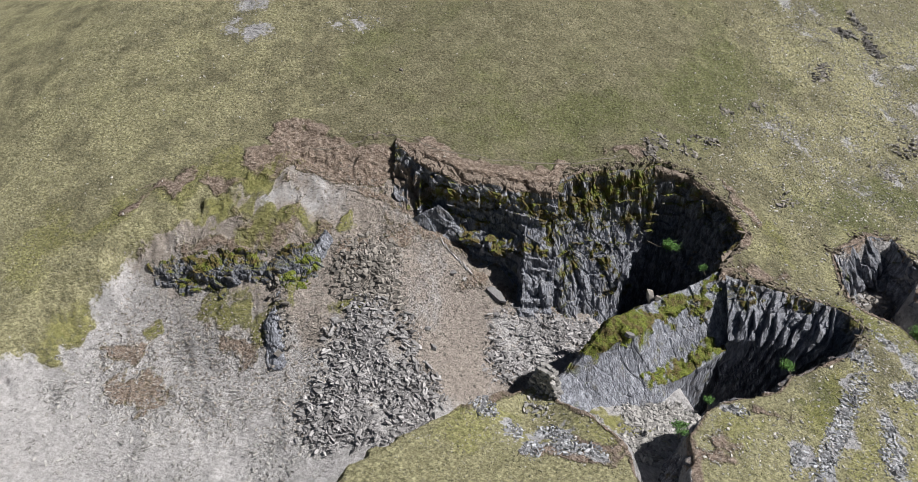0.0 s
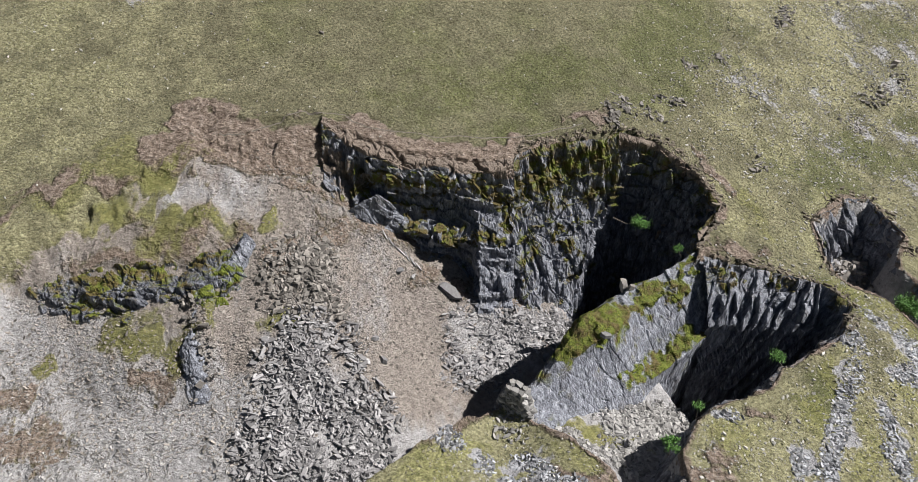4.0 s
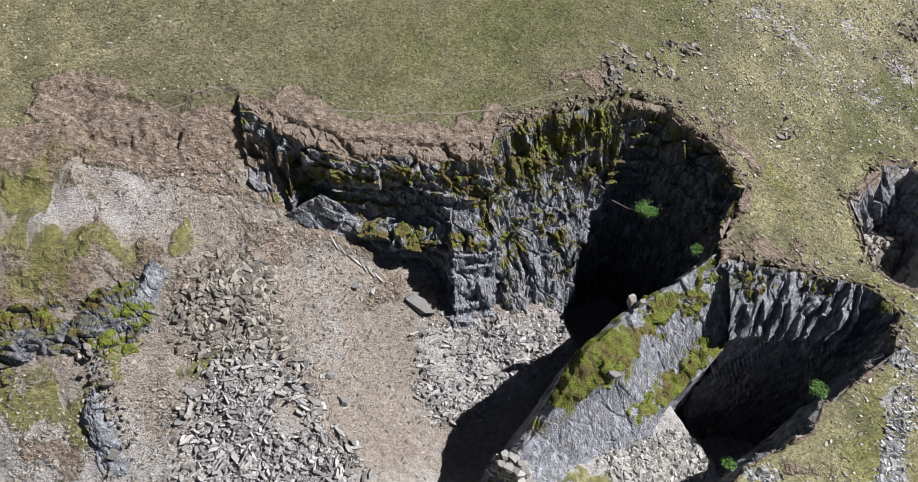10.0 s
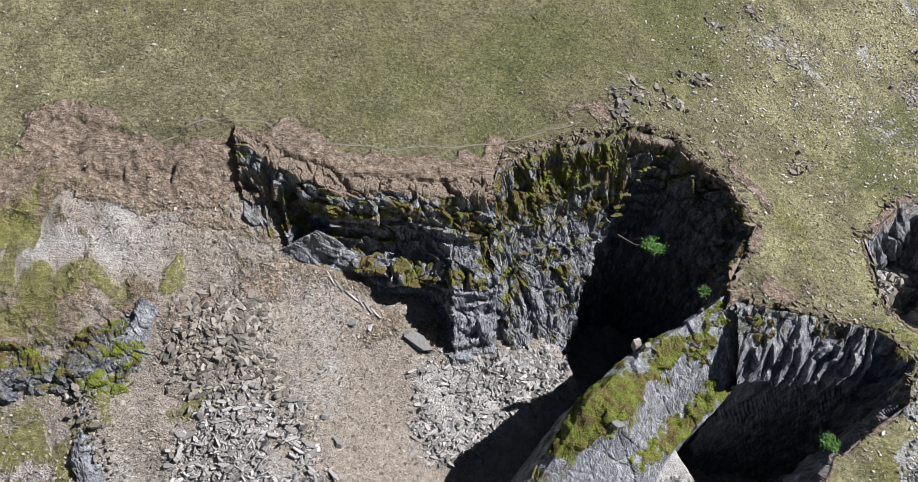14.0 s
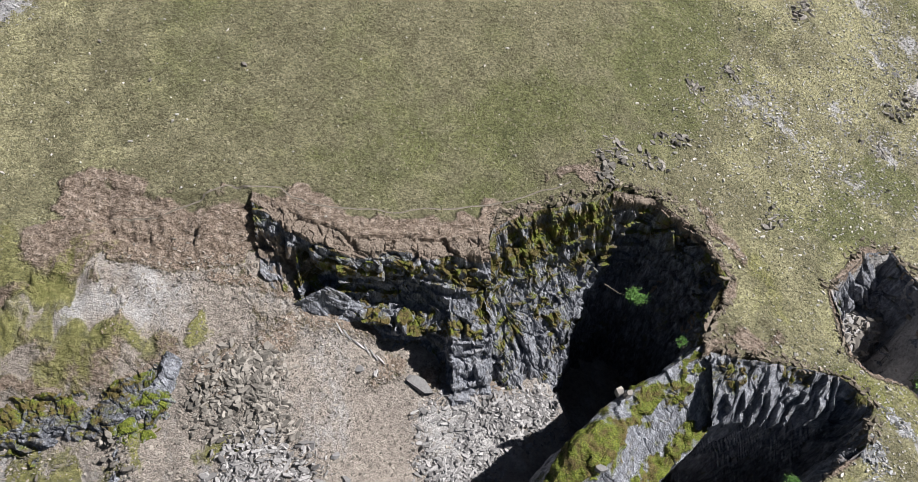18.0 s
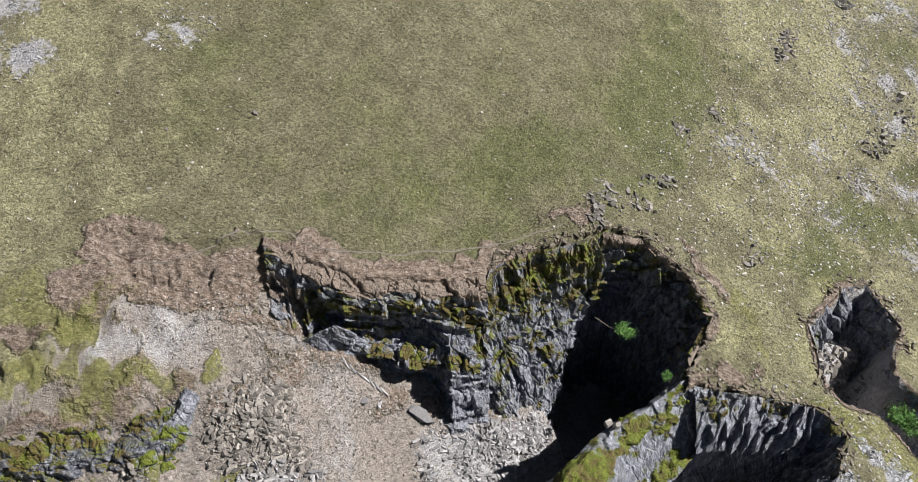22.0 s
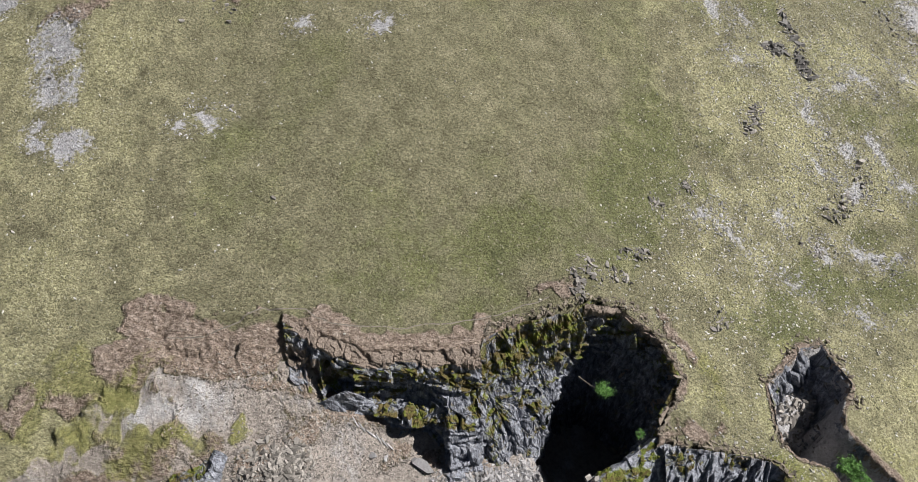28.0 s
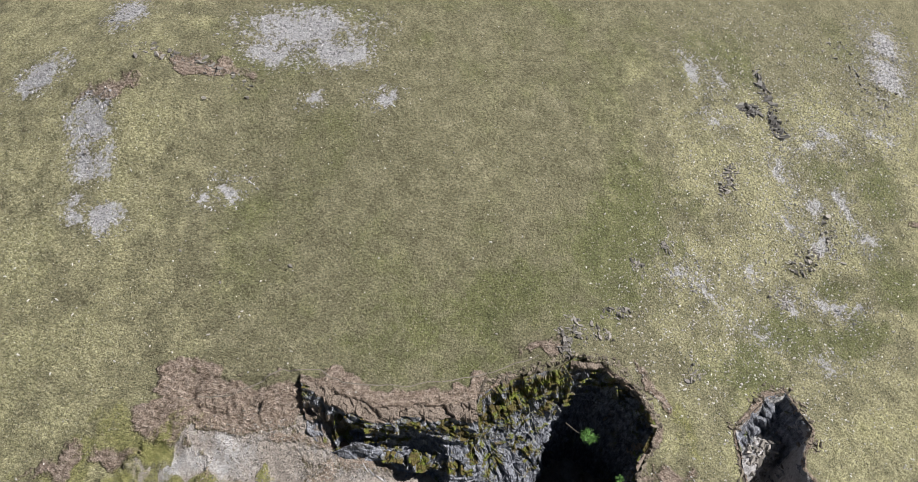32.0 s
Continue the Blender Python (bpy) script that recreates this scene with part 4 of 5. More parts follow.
wall_sheet(
    "rock_fin",
    [
        fin_line((24, -9.6, -38), (21.5, -10.8, -38), (17, -11, -37), (11.5, -12.5, -33), (5, -16.5, -24.5), (0.5, -20.5, -25), (-3, -24, -25.5), (-7, -27.5, -25)),
        fin_line((25.4, -9.6, -8), (23.4, -10.6, -7), (18.3, -12.8, -8.6), (13.3, -14.4, -9.4), (6.2, -19.2, -10), (3.4, -22.2, -11.8), (0.2, -25, -14.6), (-4, -28.3, -15.6)),
        fin_line((26.4, -10.6, -7.5), (24, -11, -5.8), (18.6, -13.4, -7.6), (14, -15.2, -8.6), (7, -20, -8.7), (4.4, -22.8, -10.6), (1.2, -25.4, -13.6), (-3, -28.6, -14.8)),
        fin_line((27.4, -12.4, -9), (25, -12.7, -7.5), (19.4, -15, -9.2), (15.6, -17, -10), (9.8, -22, -8.9), (6.2, -23.6, -10.8), (2.2, -26, -13.8), (-2, -29, -14.9)),
        fin_line((28.2, -13.6, -13), (25.8, -14.6, -12), (21.8, -17, -15.2), (18, -19, -16.6), (12.9, -22.6, -15.4), (8.2, -24.4, -14.2), (3.4, -26.6, -15.9), (-1, -29.6, -15.4)),
        fin_line((29, -14, -17), (26.4, -16.2, -16), (23.4, -18.6, -16), (19.8, -20.6, -17.4), (14.6, -23.8, -17), (9.2, -25.6, -17.4), (4.4, -27.4, -17), (0.2, -30, -15.8)),
        fin_line((27, -14, -42), (24.5, -16, -42), (22, -17.4, -40), (18.6, -19.8, -32), (16.4, -25.6, -22), (10.2, -27.2, -20.6), (5.2, -28.6, -19), (1, -30.6, -17.6)),
    ],
    250, 250, "grey slate fin with a mossy crest between the pits", "rock", scale=0.15, moss=0.16, tall=5.0, lean=0.35, crumble=0.55, size=0.8, pale=0.95, vivid=0.55,
    moss_spots=((9.0, -20.4, -8.6, 4.8), (6.0, -21.4, -9.5, 3.8), (11.5, -18.5, -8.6, 3.0), (17.4, -16.0, -9.6, 2.0), (21.4, -14.8, -9.6, 1.8), (24.0, -17.6, -16.0, 2.4), (21.0, -18.6, -16.2, 2.2), (17.0, -20.8, -16.8, 1.8), (14.4, -23.0, -16.6, 1.7), (22.5, -17.6, -15.5, 2.2), (19, -19.6, -16.6, 2.0), (26.6, -18.6, -21, 1.8), (20, -14.6, -9, 1.6), (15.6, -16.6, -9.6, 1.8), (3.4, -23.4, -11, 1.6), (17, -14.4, -8.5, 2), (13.6, -22.6, -16, 1.5), (22, -13, -7.5, 1.5)),
)
# walls of the east pit
wall_sheet(
    "pit_wall_north",
    [
        rim((24.6, -12.0), (29, -13), (33, -13.7), (36.5, -14.6), (39.8, -15.6), (42, -19)),
        [(24.8, -15.4, -9.5), (29.0, -15.8, -9.6), (33.3, -16.2, -10), (36.8, -17.2, -10.6), (39.6, -17.8, -11.5), (41.2, -19.8, -12)],
        [(25.2, -17.4, -13.5), (29.2, -17.4, -13.5), (33.5, -17.8, -13.8), (37, -18.4, -14), (39.5, -18.8, -14.5), (40.8, -20.4, -15)],
        [(27, -15.4, -42), (30, -15.9, -42), (33.5, -16.6, -42), (36.6, -17.6, -42), (38.6, -19, -42), (39.6, -21, -42)],
    ],
    240, 170, "leaning grey slate ribs above the dark pit", moss=0.3, turf_top=0.4, scale=0.4, lean=-0.35, tall=6.0, size=0.85, crumble=0.7, pale=0.8, ribs=(1.1, 1.7), moss_spots=((27.6, -18.6, -20.5, 1.7), (34, -14.6, -8.6, 1.2), (28, -13.6, -8.5, 1.3)),
)
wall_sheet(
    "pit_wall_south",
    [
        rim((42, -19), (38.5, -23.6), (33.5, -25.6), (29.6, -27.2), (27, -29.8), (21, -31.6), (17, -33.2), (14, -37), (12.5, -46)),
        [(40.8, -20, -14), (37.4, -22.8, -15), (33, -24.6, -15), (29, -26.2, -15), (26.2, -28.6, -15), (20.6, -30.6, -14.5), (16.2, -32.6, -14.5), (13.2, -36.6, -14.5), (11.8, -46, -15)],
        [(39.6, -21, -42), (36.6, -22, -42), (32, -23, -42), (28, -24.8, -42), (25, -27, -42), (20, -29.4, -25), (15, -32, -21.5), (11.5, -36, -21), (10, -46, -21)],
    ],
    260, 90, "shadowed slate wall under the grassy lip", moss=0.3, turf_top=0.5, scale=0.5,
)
wall_sheet(
    "trench_wall",
    [
        rim((42.6, -12.6), (43.2, -8.5), (43.3, -4.9), (46.2, -3.2), (48.4, -2.2), (51, -0.2), (55.2, 0.4), (56.6, -2.4), (58.2, -5.6), (55.4, -9), (54, -11.5), (56, -15), (59, -19), (62, -27)),
        [(44.8, -12, -25), (45.6, -8.6, -20), (46.4, -6, -14), (49, -4.8, -14), (50.6, -4.2, -14), (52, -3, -14), (54, -2.4, -14), (55, -3.4, -14), (56, -6, -15), (53.6, -9, -22), (52.4, -11.8, -25), (53.6, -15, -26), (56, -19, -26), (59, -27, -26)],
    ],
    260, 60, "slanting slate beds round the narrow trench", moss=0.3, turf_top=0.3, scale=0.35, lean=0.7, tall=4.0, pale=0.5, ribs=(0.7, 1.6),
)
# the small outcrop in the scree
wall_sheet(
    "outcrop_face",
    [
        [(-63, -5.2, -8.7), (-59, -6.6, -8.6), (-55, -7.2, -8.3), (-50, -7.4, -7.5), (-45, -7.2, -6.9), (-41, -7.0, -6.5), (-38, -6.6, -5.9), (-36, -5.6, -5.4)],
        [(-63.5, -8.6, -10.5), (-59.4, -10.6, -10.6), (-55, -11.0, -9.6), (-50, -11.4, -9.2), (-45, -11, -8.6), (-41.5, -11.4, -8.6), (-38, -10.4, -7.8), (-35.6, -8.6, -7.5)],
        [(-64, -9.8, -13), (-60, -12.2, -13.6), (-55, -12.6, -13.2), (-50, -12.8, -12.8), (-45.4, -12.6, -12.2), (-42, -14, -13), (-38, -12.6, -11.6), (-35.2, -10, -9.8)],
    ],
    220, 60, "low slate outcrop with moss in the scree", "rock", scale=0.4, moss=0.55, turf_top=1.0, tall=1.6, crumble=0.9, pale=0.35, top_moss=0.25, ledge=(0.7, 1.6, 0.1),
)


# ---------------------------------------------------------------- loose rock
def hull_block(rng, flat, wide=0.34):
    """One angular slate block about one metre long: a flat top over a wider or narrower base, both of a few broken corners."""
    bm = bmesh.new()
    pts, k = [], rng.choice((4, 5, 5, 6))
    turn, lean = rng.uniform(0, 6.28), rng.uniform(-0.45, 0.45)
    for level, grow in ((1, rng.uniform(0.8, 1.0)), (-1, rng.uniform(0.9, 1.15))):
        for j in range(k):
            a = turn + 2 * math.pi * (j + rng.uniform(-0.28, 0.28)) / k
            r = grow * rng.uniform(0.82, 1.12)
            x, y = 0.55 * r * math.cos(a), wide * r * math.sin(a)
            pts.append((x, y, level * flat * (1 + rng.uniform(-0.08, 0.08)) + flat * lean * x * 1.6))
    for p in pts:
        bm.verts.new(p)
    bmesh.ops.convex_hull(bm, input=bm.verts)
    loose = [v for v in bm.verts if not v.link_faces]
    bmesh.ops.delete(bm, geom=loose, context="VERTS")
    bmesh.ops.triangulate(bm, faces=bm.faces)
    bm.verts.index_update()
    v = np.array([tuple(q.co) for q in bm.verts])
    f = np.array([[q.index for q in face.verts] for face in bm.faces])
    bm.free()
    return v, f


_rng = random.Random(7)
SLABS = [hull_block(_rng, 0.05, _rng.uniform(0.18, 0.34)) for _ in range(12)]
BLOCKS = [hull_block(_rng, 0.19) for _ in range(12)]


def turns(rs, n, tilt):
    """n random turns: any heading, leaning by about tilt."""
    a, b, c = rs.uniform(0, 2 * np.pi, n), rs.normal(0, tilt, n), rs.normal(0, tilt, n)
    ca, sa, cb, sb, cc, sc = np.cos(a), np.sin(a), np.cos(b), np.sin(b), np.cos(c), np.sin(c)
    m = np.zeros((n, 3, 3))
    m[:, 0, 0], m[:, 0, 1], m[:, 0, 2] = ca * cc - sa * sb * sc, -sa * cb, ca * sc + sa * sb * cc
    m[:, 1, 0], m[:, 1, 1], m[:, 1, 2] = sa * cc + ca * sb * sc, ca * cb, sa * sc - ca * sb * cc
    m[:, 2, 0], m[:, 2, 1], m[:, 2, 2] = -cb * sc, sb, cb * cc
    return m


def joined(name, shapes, which, pos, rot, size, mat):
    """Many blocks in one mesh."""
    vs, fs, base = [], [], 0
    for k, (v, f) in enumerate(shapes):
        i = np.where(which == k)[0]
        if not len(i):
            continue
        w = np.einsum("nij,vj->nvi", rot[i] * size[i][:, None, None], v) + pos[i][:, None]
        vs.append(w.reshape(-1, 3))
        fs.append((f[None] + base + (np.arange(len(i)) * len(v))[:, None, None]).reshape(-1, 3))
        base += len(i) * len(v)
    return mesh_of(name, np.concatenate(vs), np.concatenate(fs), mat)


BLOCK_MESHES = {}


def block_mesh(shapes, k, mat):
    key = (id(shapes), k, mat.name)
    if key not in BLOCK_MESHES:
        BLOCK_MESHES[key] = mesh_of("block", *shapes[k], mat)
    return BLOCK_MESHES[key]


def in_spots(rs, spots, n):
    """Random places in ragged elliptic spots."""
    spots = np.array(spots, float)
    area = spots[:, 2] * spots[:, 3]
    k = rs.choice(len(spots), n, p=area / area.sum())
    r, a = np.sqrt(rs.uniform(0, 1, n)) ** 1.15 * rs.uniform(0.75, 1.3, n), rs.uniform(0, 2 * np.pi, n)
    u, w, t = r * np.cos(a) * spots[k, 2] * 1.15, r * np.sin(a) * spots[k, 3] * 1.15, np.radians(spots[k, 4])
    return spots[k, 0] + u * np.cos(t) - w * np.sin(t), spots[k, 1] + u * np.sin(t) + w * np.cos(t)


def rubble(name, label, spots, n, low, high, mat, seed, shapes=SLABS, singles=120, tilt=0.35, sink=0.12, keep=None, clump=0.0, skew=2.6, heap=0.0):
    """A spread of broken rock: the largest blocks are parts of their own, the rest is one joined part."""
    rs = np.random.RandomState(seed)
    x, y = in_spots(rs, spots, n)
    if keep is not None:
        ok = keep(x, y)
        x, y = x[ok], y[ok]
    if clump:
        ok = fbm(x / 2.6, y / 2.6, 0, 3, seed + 200) > rs.normal(clump, 0.25, len(x))
        x, y = x[ok], y[ok]
    n = len(x)
    size = low * (high / low) ** (rs.uniform(0, 1, n) ** skew)
    pos = np.stack([x, y, land(x, y) + sink * size + heap * rs.uniform(0, 1, n)], 1)
    rot, which = turns(rs, n, tilt), rs.randint(0, len(shapes), n)
    order = np.argsort(-size)
    cx, cy = float(x.mean()), float(y.mean())
    thing = new(name)
    thing.location = (cx, cy, float(land(np.array(cx), np.array(cy))))
    tagged(thing, label, "rubble")
    base = Vector(thing.location)
    for i in order[:singles]:
        ob = part("rock", block_mesh(shapes, int(which[i]), mat), thing)
        m = Matrix(rot[i].tolist()).to_4x4() @ Matrix.Diagonal((size[i] * rs.uniform(1.0, 1.5), size[i] * rs.uniform(0.6, 1.1), size[i] * rs.uniform(0.8, 1.3), 1))
        m.translation = Vector(pos[i]) - base
        ob.matrix_local = m
    rest = order[singles:]
    if len(rest):
        me = joined("loose_rubble", shapes, which[rest], pos[rest] - np.array(base), rot[rest], size[rest], mat)
        part("loose_rubble", me, thing)["kind"] = "stuff"
    return thing


MAT_FIELD = stone_material("weathered_white_stone", 0.26, 0.62, (1.0, 0.99, 0.98))


def dry_floor(x, y):
    return inside(x, y, QUARRY)[0] > 0.8


rubble("slate_rubble", "heap of grey slate slabs spilled down the scree", ((-27, -18, 5.5, 4, 20), (-24, -24, 6, 4.5, 0), (-22, -28.5, 4.5, 2.5, 10), (-30, -27, 5, 4, 0)), 13000, 0.20, 1.35, MAT_SLAB, 1, singles=290, tilt=0.55, clump=-0.5, skew=2.2, heap=0.4)
rubble("rock_jumble", "jumble of brown broken rock in the upper scree", ((-29, -9.5, 4, 3.6, 20), (-26, -7.5, 2.6, 2.4, 0), (-25.5, -11.5, 2.6, 1.6, 0)), 3200, 0.14, 1.3, MAT_STONE, 2, BLOCKS, 260, 0.4, -0.05, clump=0.0, skew=2.6)
rubble("pit_rubble", "loose slate slabs on the pit floor below the cliff", ((-3.5, -12.5, 5, 4.5, 0), (-6.5, -15.5, 3, 3, 0), (3, -10.5, 5, 3, -10), (8, -9, 4, 2.4, 0)), 8000, 0.12, 1.2, MAT_SLAB, 3, singles=280, tilt=0.38, keep=dry_floor, clump=-0.5, skew=2.2, heap=0.1)
rubble("pale_rubble", "pale sunlit slate rubble at the foot of the tip", ((-64, -29, 10, 7, 0), (-50, -28, 7, 5, 0), (-42, -27, 5, 4.5, 0), (-70, -24, 6, 4, 0), (-48, -36, 12, 6, 0), (-36, -31, 5, 4, 0)), 13000, 0.10, 0.8, MAT_GREY, 4, singles=280, tilt=0.45, clump=-0.1)
rubble("scree_stones", "small brown and grey stones strewn over the scree", ((-16, -13, 10, 9, 0), (-35, -18, 8, 10, 0), (-30, 0, 10, 4, 0), (-50, -20, 16, 8, 0), (-20, -5, 7, 4, 0), (-60, -14, 8, 6, 0)), 24000, 0.10, 0.62, MAT_WARM, 5, skew=2.3, singles=60, tilt=0.4, keep=dry_floor)
rubble("fin_spill", "pale broken rock spilled below the slate fin", ((13, -28.5, 4, 2.5, -10), (9.5, -33, 3.5, 2, 0), (17, -27.4, 3, 2.4, 0), (14.4, -26.4, 2.6, 1.6, 0), (3.5, -30.5, 2, 1.5, 0)), 6500, 0.12, 0.9, MAT_GREY, 6, BLOCKS, 160, 0.4, 0.05)
rubble("fin_end_rocks", "tumbled pale blocks at the broken end of the fin", ((-1.2, -28.2, 2.4, 1.8, -30), (-3.2, -30.4, 2.0, 2.6, 0)), 300, 0.2, 0.9, MAT_GREY, 9, BLOCKS, 180, 0.45, 0.15)
rubble("trench_rubble", "dark rubble slumped into the narrow trench", ((52, -5.5, 3.4, 2.6, 0), (50, -8.5, 2.5, 2, 0), (51.5, -12, 2, 2, 0)), 260, 0.4, 1.6, MAT_STONE, 8, BLOCKS, 80, 0.5, 0.15)
for k, (spots, n, label) in enumerate((
    (SLATE_SPOTS[:9], 7000, "fine pale slate waste spread over the upper hillside"),
    ([(a, b, 1.7 * c, 1.7 * d, e) for a, b, c, d, e in SLATE_SPOTS[9:]], 15000, "patches of pale slate waste among the grass"),
    (WASTE_SPOTS, 9000, "strips of bare slate waste in the straw-coloured grass"),
)):
    rubble("slate_waste", label, spots, n, 0.12, 0.75, MAT_WASTE if k == 2 else MAT_PALE, 20 + k, singles=60, tilt=0.35, keep=lambda x, y: (inside(x, y, EAST_PIT)[0] < -0.4) & (inside(x, y, TRENCH)[0] < -0.4))


def on_hill(x, y):
    return (inside(x, y, QUARRY)[0] < -0.3) & (inside(x, y, EAST_PIT)[0] < -0.5) & (inside(x, y, TRENCH)[0] < -0.5)


rubble("field_stones", "white stones scattered thinly over the grass", ((0, 45, 80, 45, 0), (-60, 20, 30, 30, 0)), 2200, 0.08, 0.5, MAT_FIELD, 31, BLOCKS, 80, 0.3, 0.1, on_hill)
rubble("field_stones", "many pale stones in the dry grass east of the pits", ((62, 25, 22, 30, 0), (40, 12, 16, 14, 0), (40, -25, 14, 16, 0), (80, 55, 25, 25, 0), (20, -37, 14, 4, 0)), 24000, 0.07, 0.55, MAT_FIELD, 32, BLOCKS, 140, 0.3, 0.1, on_hill, 0.0)


rubble("field_stones", "small white stones in the straw and turf by the gully", ((0, -37.5, 8, 4, 0), (20, -37.5, 8, 4, 0), (40, -33, 8, 8, 0), (44, -18, 5, 5, 0), (-14, -37, 6, 3, 0)), 3600, 0.07, 0.36, MAT_FIELD, 33, BLOCKS, 100, 0.3, 0.1, on_hill, -0.2)
rubble("rim_ledge", "brown bedded rock ledges along the alcove rim", ((18.5, 6.6, 2.0, 0.7, 0), (22.5, 6.4, 2.2, 0.7, -10), (26.2, 4.2, 2.2, 0.8, -45), (28.8, 0.2, 2.4, 0.8, -65), (29.8, -3.4, 0.8, 1.6, 0), (27.6, -6.8, 1.6, 0.8, 40), (25, -9.6, 1.6, 0.9, 45)), 700, 0.22, 1.0, MAT_EARTHY, 95, BLOCKS, 180, 0.2, -0.1, None)
rubble("rim_ledge", "broken dark ledges round the head of the trench", ((50, 0.4, 2.6, 0.8, 30), (55, 1.0, 2.0, 0.8, 0), (57.5, -2.5, 0.9, 2.4, 20), (44.0, -4.2, 1.4, 0.8, 0), (42.5, -11, 0.8, 2.6, 0), (57.6, -7.6, 1.4, 1.6, 0)), 360, 0.2, 1.0, MAT_EARTHY, 96, BLOCKS, 110, 0.25, 0.02, None)
rubble("rim_ledge", "dark ledges along the lip of the east pit", ((31, -12.8, 5, 0.6, -8), (38, -14.6, 2.6, 0.7, -15), (41.8, -17.4, 0.8, 1.8, 20), (40.4, -21.6, 1.6, 0.8, 45)), 360, 0.2, 0.9, MAT_EARTHY, 97, BLOCKS, 90, 0.2, 0.02, None)
rubble("brow_rocks", "loose brown rock on the brow above the cliff corner", ((2.5, 4.2, 1.6, 0.6, 30), (6.0, 5.0, 2.2, 0.6, 10), (10.5, 5.8, 2.4, 0.6, 5), (15, 6.4, 1.6, 0.7, 15)), 300, 0.2, 0.9, MAT_EARTHY, 98, BLOCKS, 90, 0.25, 0.02, None)


# single boulders and the ragged outcrops on the hillside
def boulder(x, y, size, label, seed, shapes=BLOCKS, mat=None, tilt=0.2, stretch=(1, 1, 1), z=None, group="boulders on the hillside", turn=None):
    rs = np.random.RandomState(seed)
    ob = new("boulder", block_mesh(shapes, seed % len(shapes), mat or MAT_STONE))
    m = Matrix(turns(rs, 1, tilt)[0].tolist()).to_4x4() if turn is None else pose(0, 0, 0, *turn)
    m = m @ Matrix.Diagonal((size * stretch[0], size * stretch[1], size * stretch[2], 1))
    m.translation = (x, y, (float(land(np.array(float(x)), np.array(float(y)))) if z is None else z) + 0.12 * size)
    ob.matrix_world = m
    return tagged(ob, label, "rock", group)


for k, (x, y, s) in enumerate(((-26.5, 24.4, 0.9), (-37.4, 22.7, 0.6), (-43.6, 28.2, 0.6), (-32.7, 40.4, 0.8), (2.4, 41.4, 0.5), (5.5, 11.5, 0.5), (-52, 63, 1.3), (-40, 54, 0.9), (-33, 54.4, 0.9), (-60, 47, 0.9), (76, 31.5, 1.6), (74.5, 27, 1.0))):
    boulder(x, y, s, "grey weathered stone lying in short hillside grass", 40 + k)


def crag(label, cx, cy, rx, ry, turn, n, low, high, seed, mat):
    """A ragged knot of bedrock blocks breaking through the turf."""
    return rubble("crag", label, ((cx, cy, rx, ry, turn),), n, low, high, mat, seed, BLOCKS, min(n, 60), 0.35, 0.0, on_hill)


for k, (x, y, rx, ry, a, n) in enumerate((
    (65.7, 53.4, 1.6, 1.0, 0, 22), (70.8, 50.2, 1.0, 2.0, 10, 22), (71, 58, 0.8, 3.5, 5, 20), (55.5, 37.6, 2.8, 1.0, 45, 34), (39, 25, 1.6, 1.2, 30, 14),
    (32.4, 20.9, 0.9, 1.6, 10, 14), (69, 23.5, 3.0, 1.2, 30, 34), (61, 16.5, 2.2, 1.2, 0, 22), (75, 27, 1.2, 3.0, 0, 20), (100, 66, 4, 8, 20, 50), (18.5, 11, 1.0, 2.0, 20, 20),
    (16.5, 8.6, 0.8, 1.8, 10, 24), (22, 10.5, 2.0, 0.8, -10, 14), (27, 13.5, 2.4, 0.8, 0, 14), (38, 3.6, 1.6, 0.8, 20, 12), (-42, 61, 8, 1.2, -25, 30),
)):
    # the first three knots get the rock darkened in place of shade
    crag("dark knot of bedrock breaking through the turf", x, y, rx * 1.3, ry * 1.3, a, 4 * n, 0.25 if k > 2 else 0.5, 1.2 if k > 2 else 1.9, 60 + k, MAT_CRAG if k > 2 else MAT_SHADED)

boulder(-8.3, -7.3, 3.4, "large flat grey slab resting against the cliff foot", 3, BLOCKS, MAT_PALE, 0, (1, 0.75, 0.5), group="slabs in the scree", turn=(14, 24, -35))
boulder(-40.2, -20.0, 1.5, "tall grey block at the end of the rocky rib", 4, BLOCKS, MAT_STONE, 0, (1, 1, 1.4), group="slabs in the scree", turn=(10, 50, 60))
boulder(-13.4, -6.4, 1.3, "pale slab lying on fine brown scree", 5, SLABS, MAT_PALE, 0.3, group="slabs in the scree")
boulder(-15.4, -6.2, 1.6, "pale slab lying on fine brown scree", 6, SLABS, MAT_PALE, 0.3, group="slabs in the scree")
boulder(-18.6, -14.6, 1.2, "pale block lying on fine brown scree", 7, BLOCKS, MAT_PALE, 0.3, group="slabs in the scree")
boulder(-17.6, -17.0, 1.4, "pale block lying on fine brown scree", 8, BLOCKS, MAT_PALE, 0.3, group="slabs in the scree")
boulder(13.7, -14.4, 2.3, "upright grey stone standing on the crest of the fin", 4, BLOCKS, MAT_CRAG, 0, (1.15, 0.55, 0.9), z=-8.5, group="crest stones", turn=(8, 70, 35))
boulder(14.7, -14.7, 1.5, "low broken block beside the upright crest stone", 5, BLOCKS, MAT_CRAG, 0, (1, 0.8, 1.0), z=-8.5, group="crest stones", turn=(10, 30, 40))
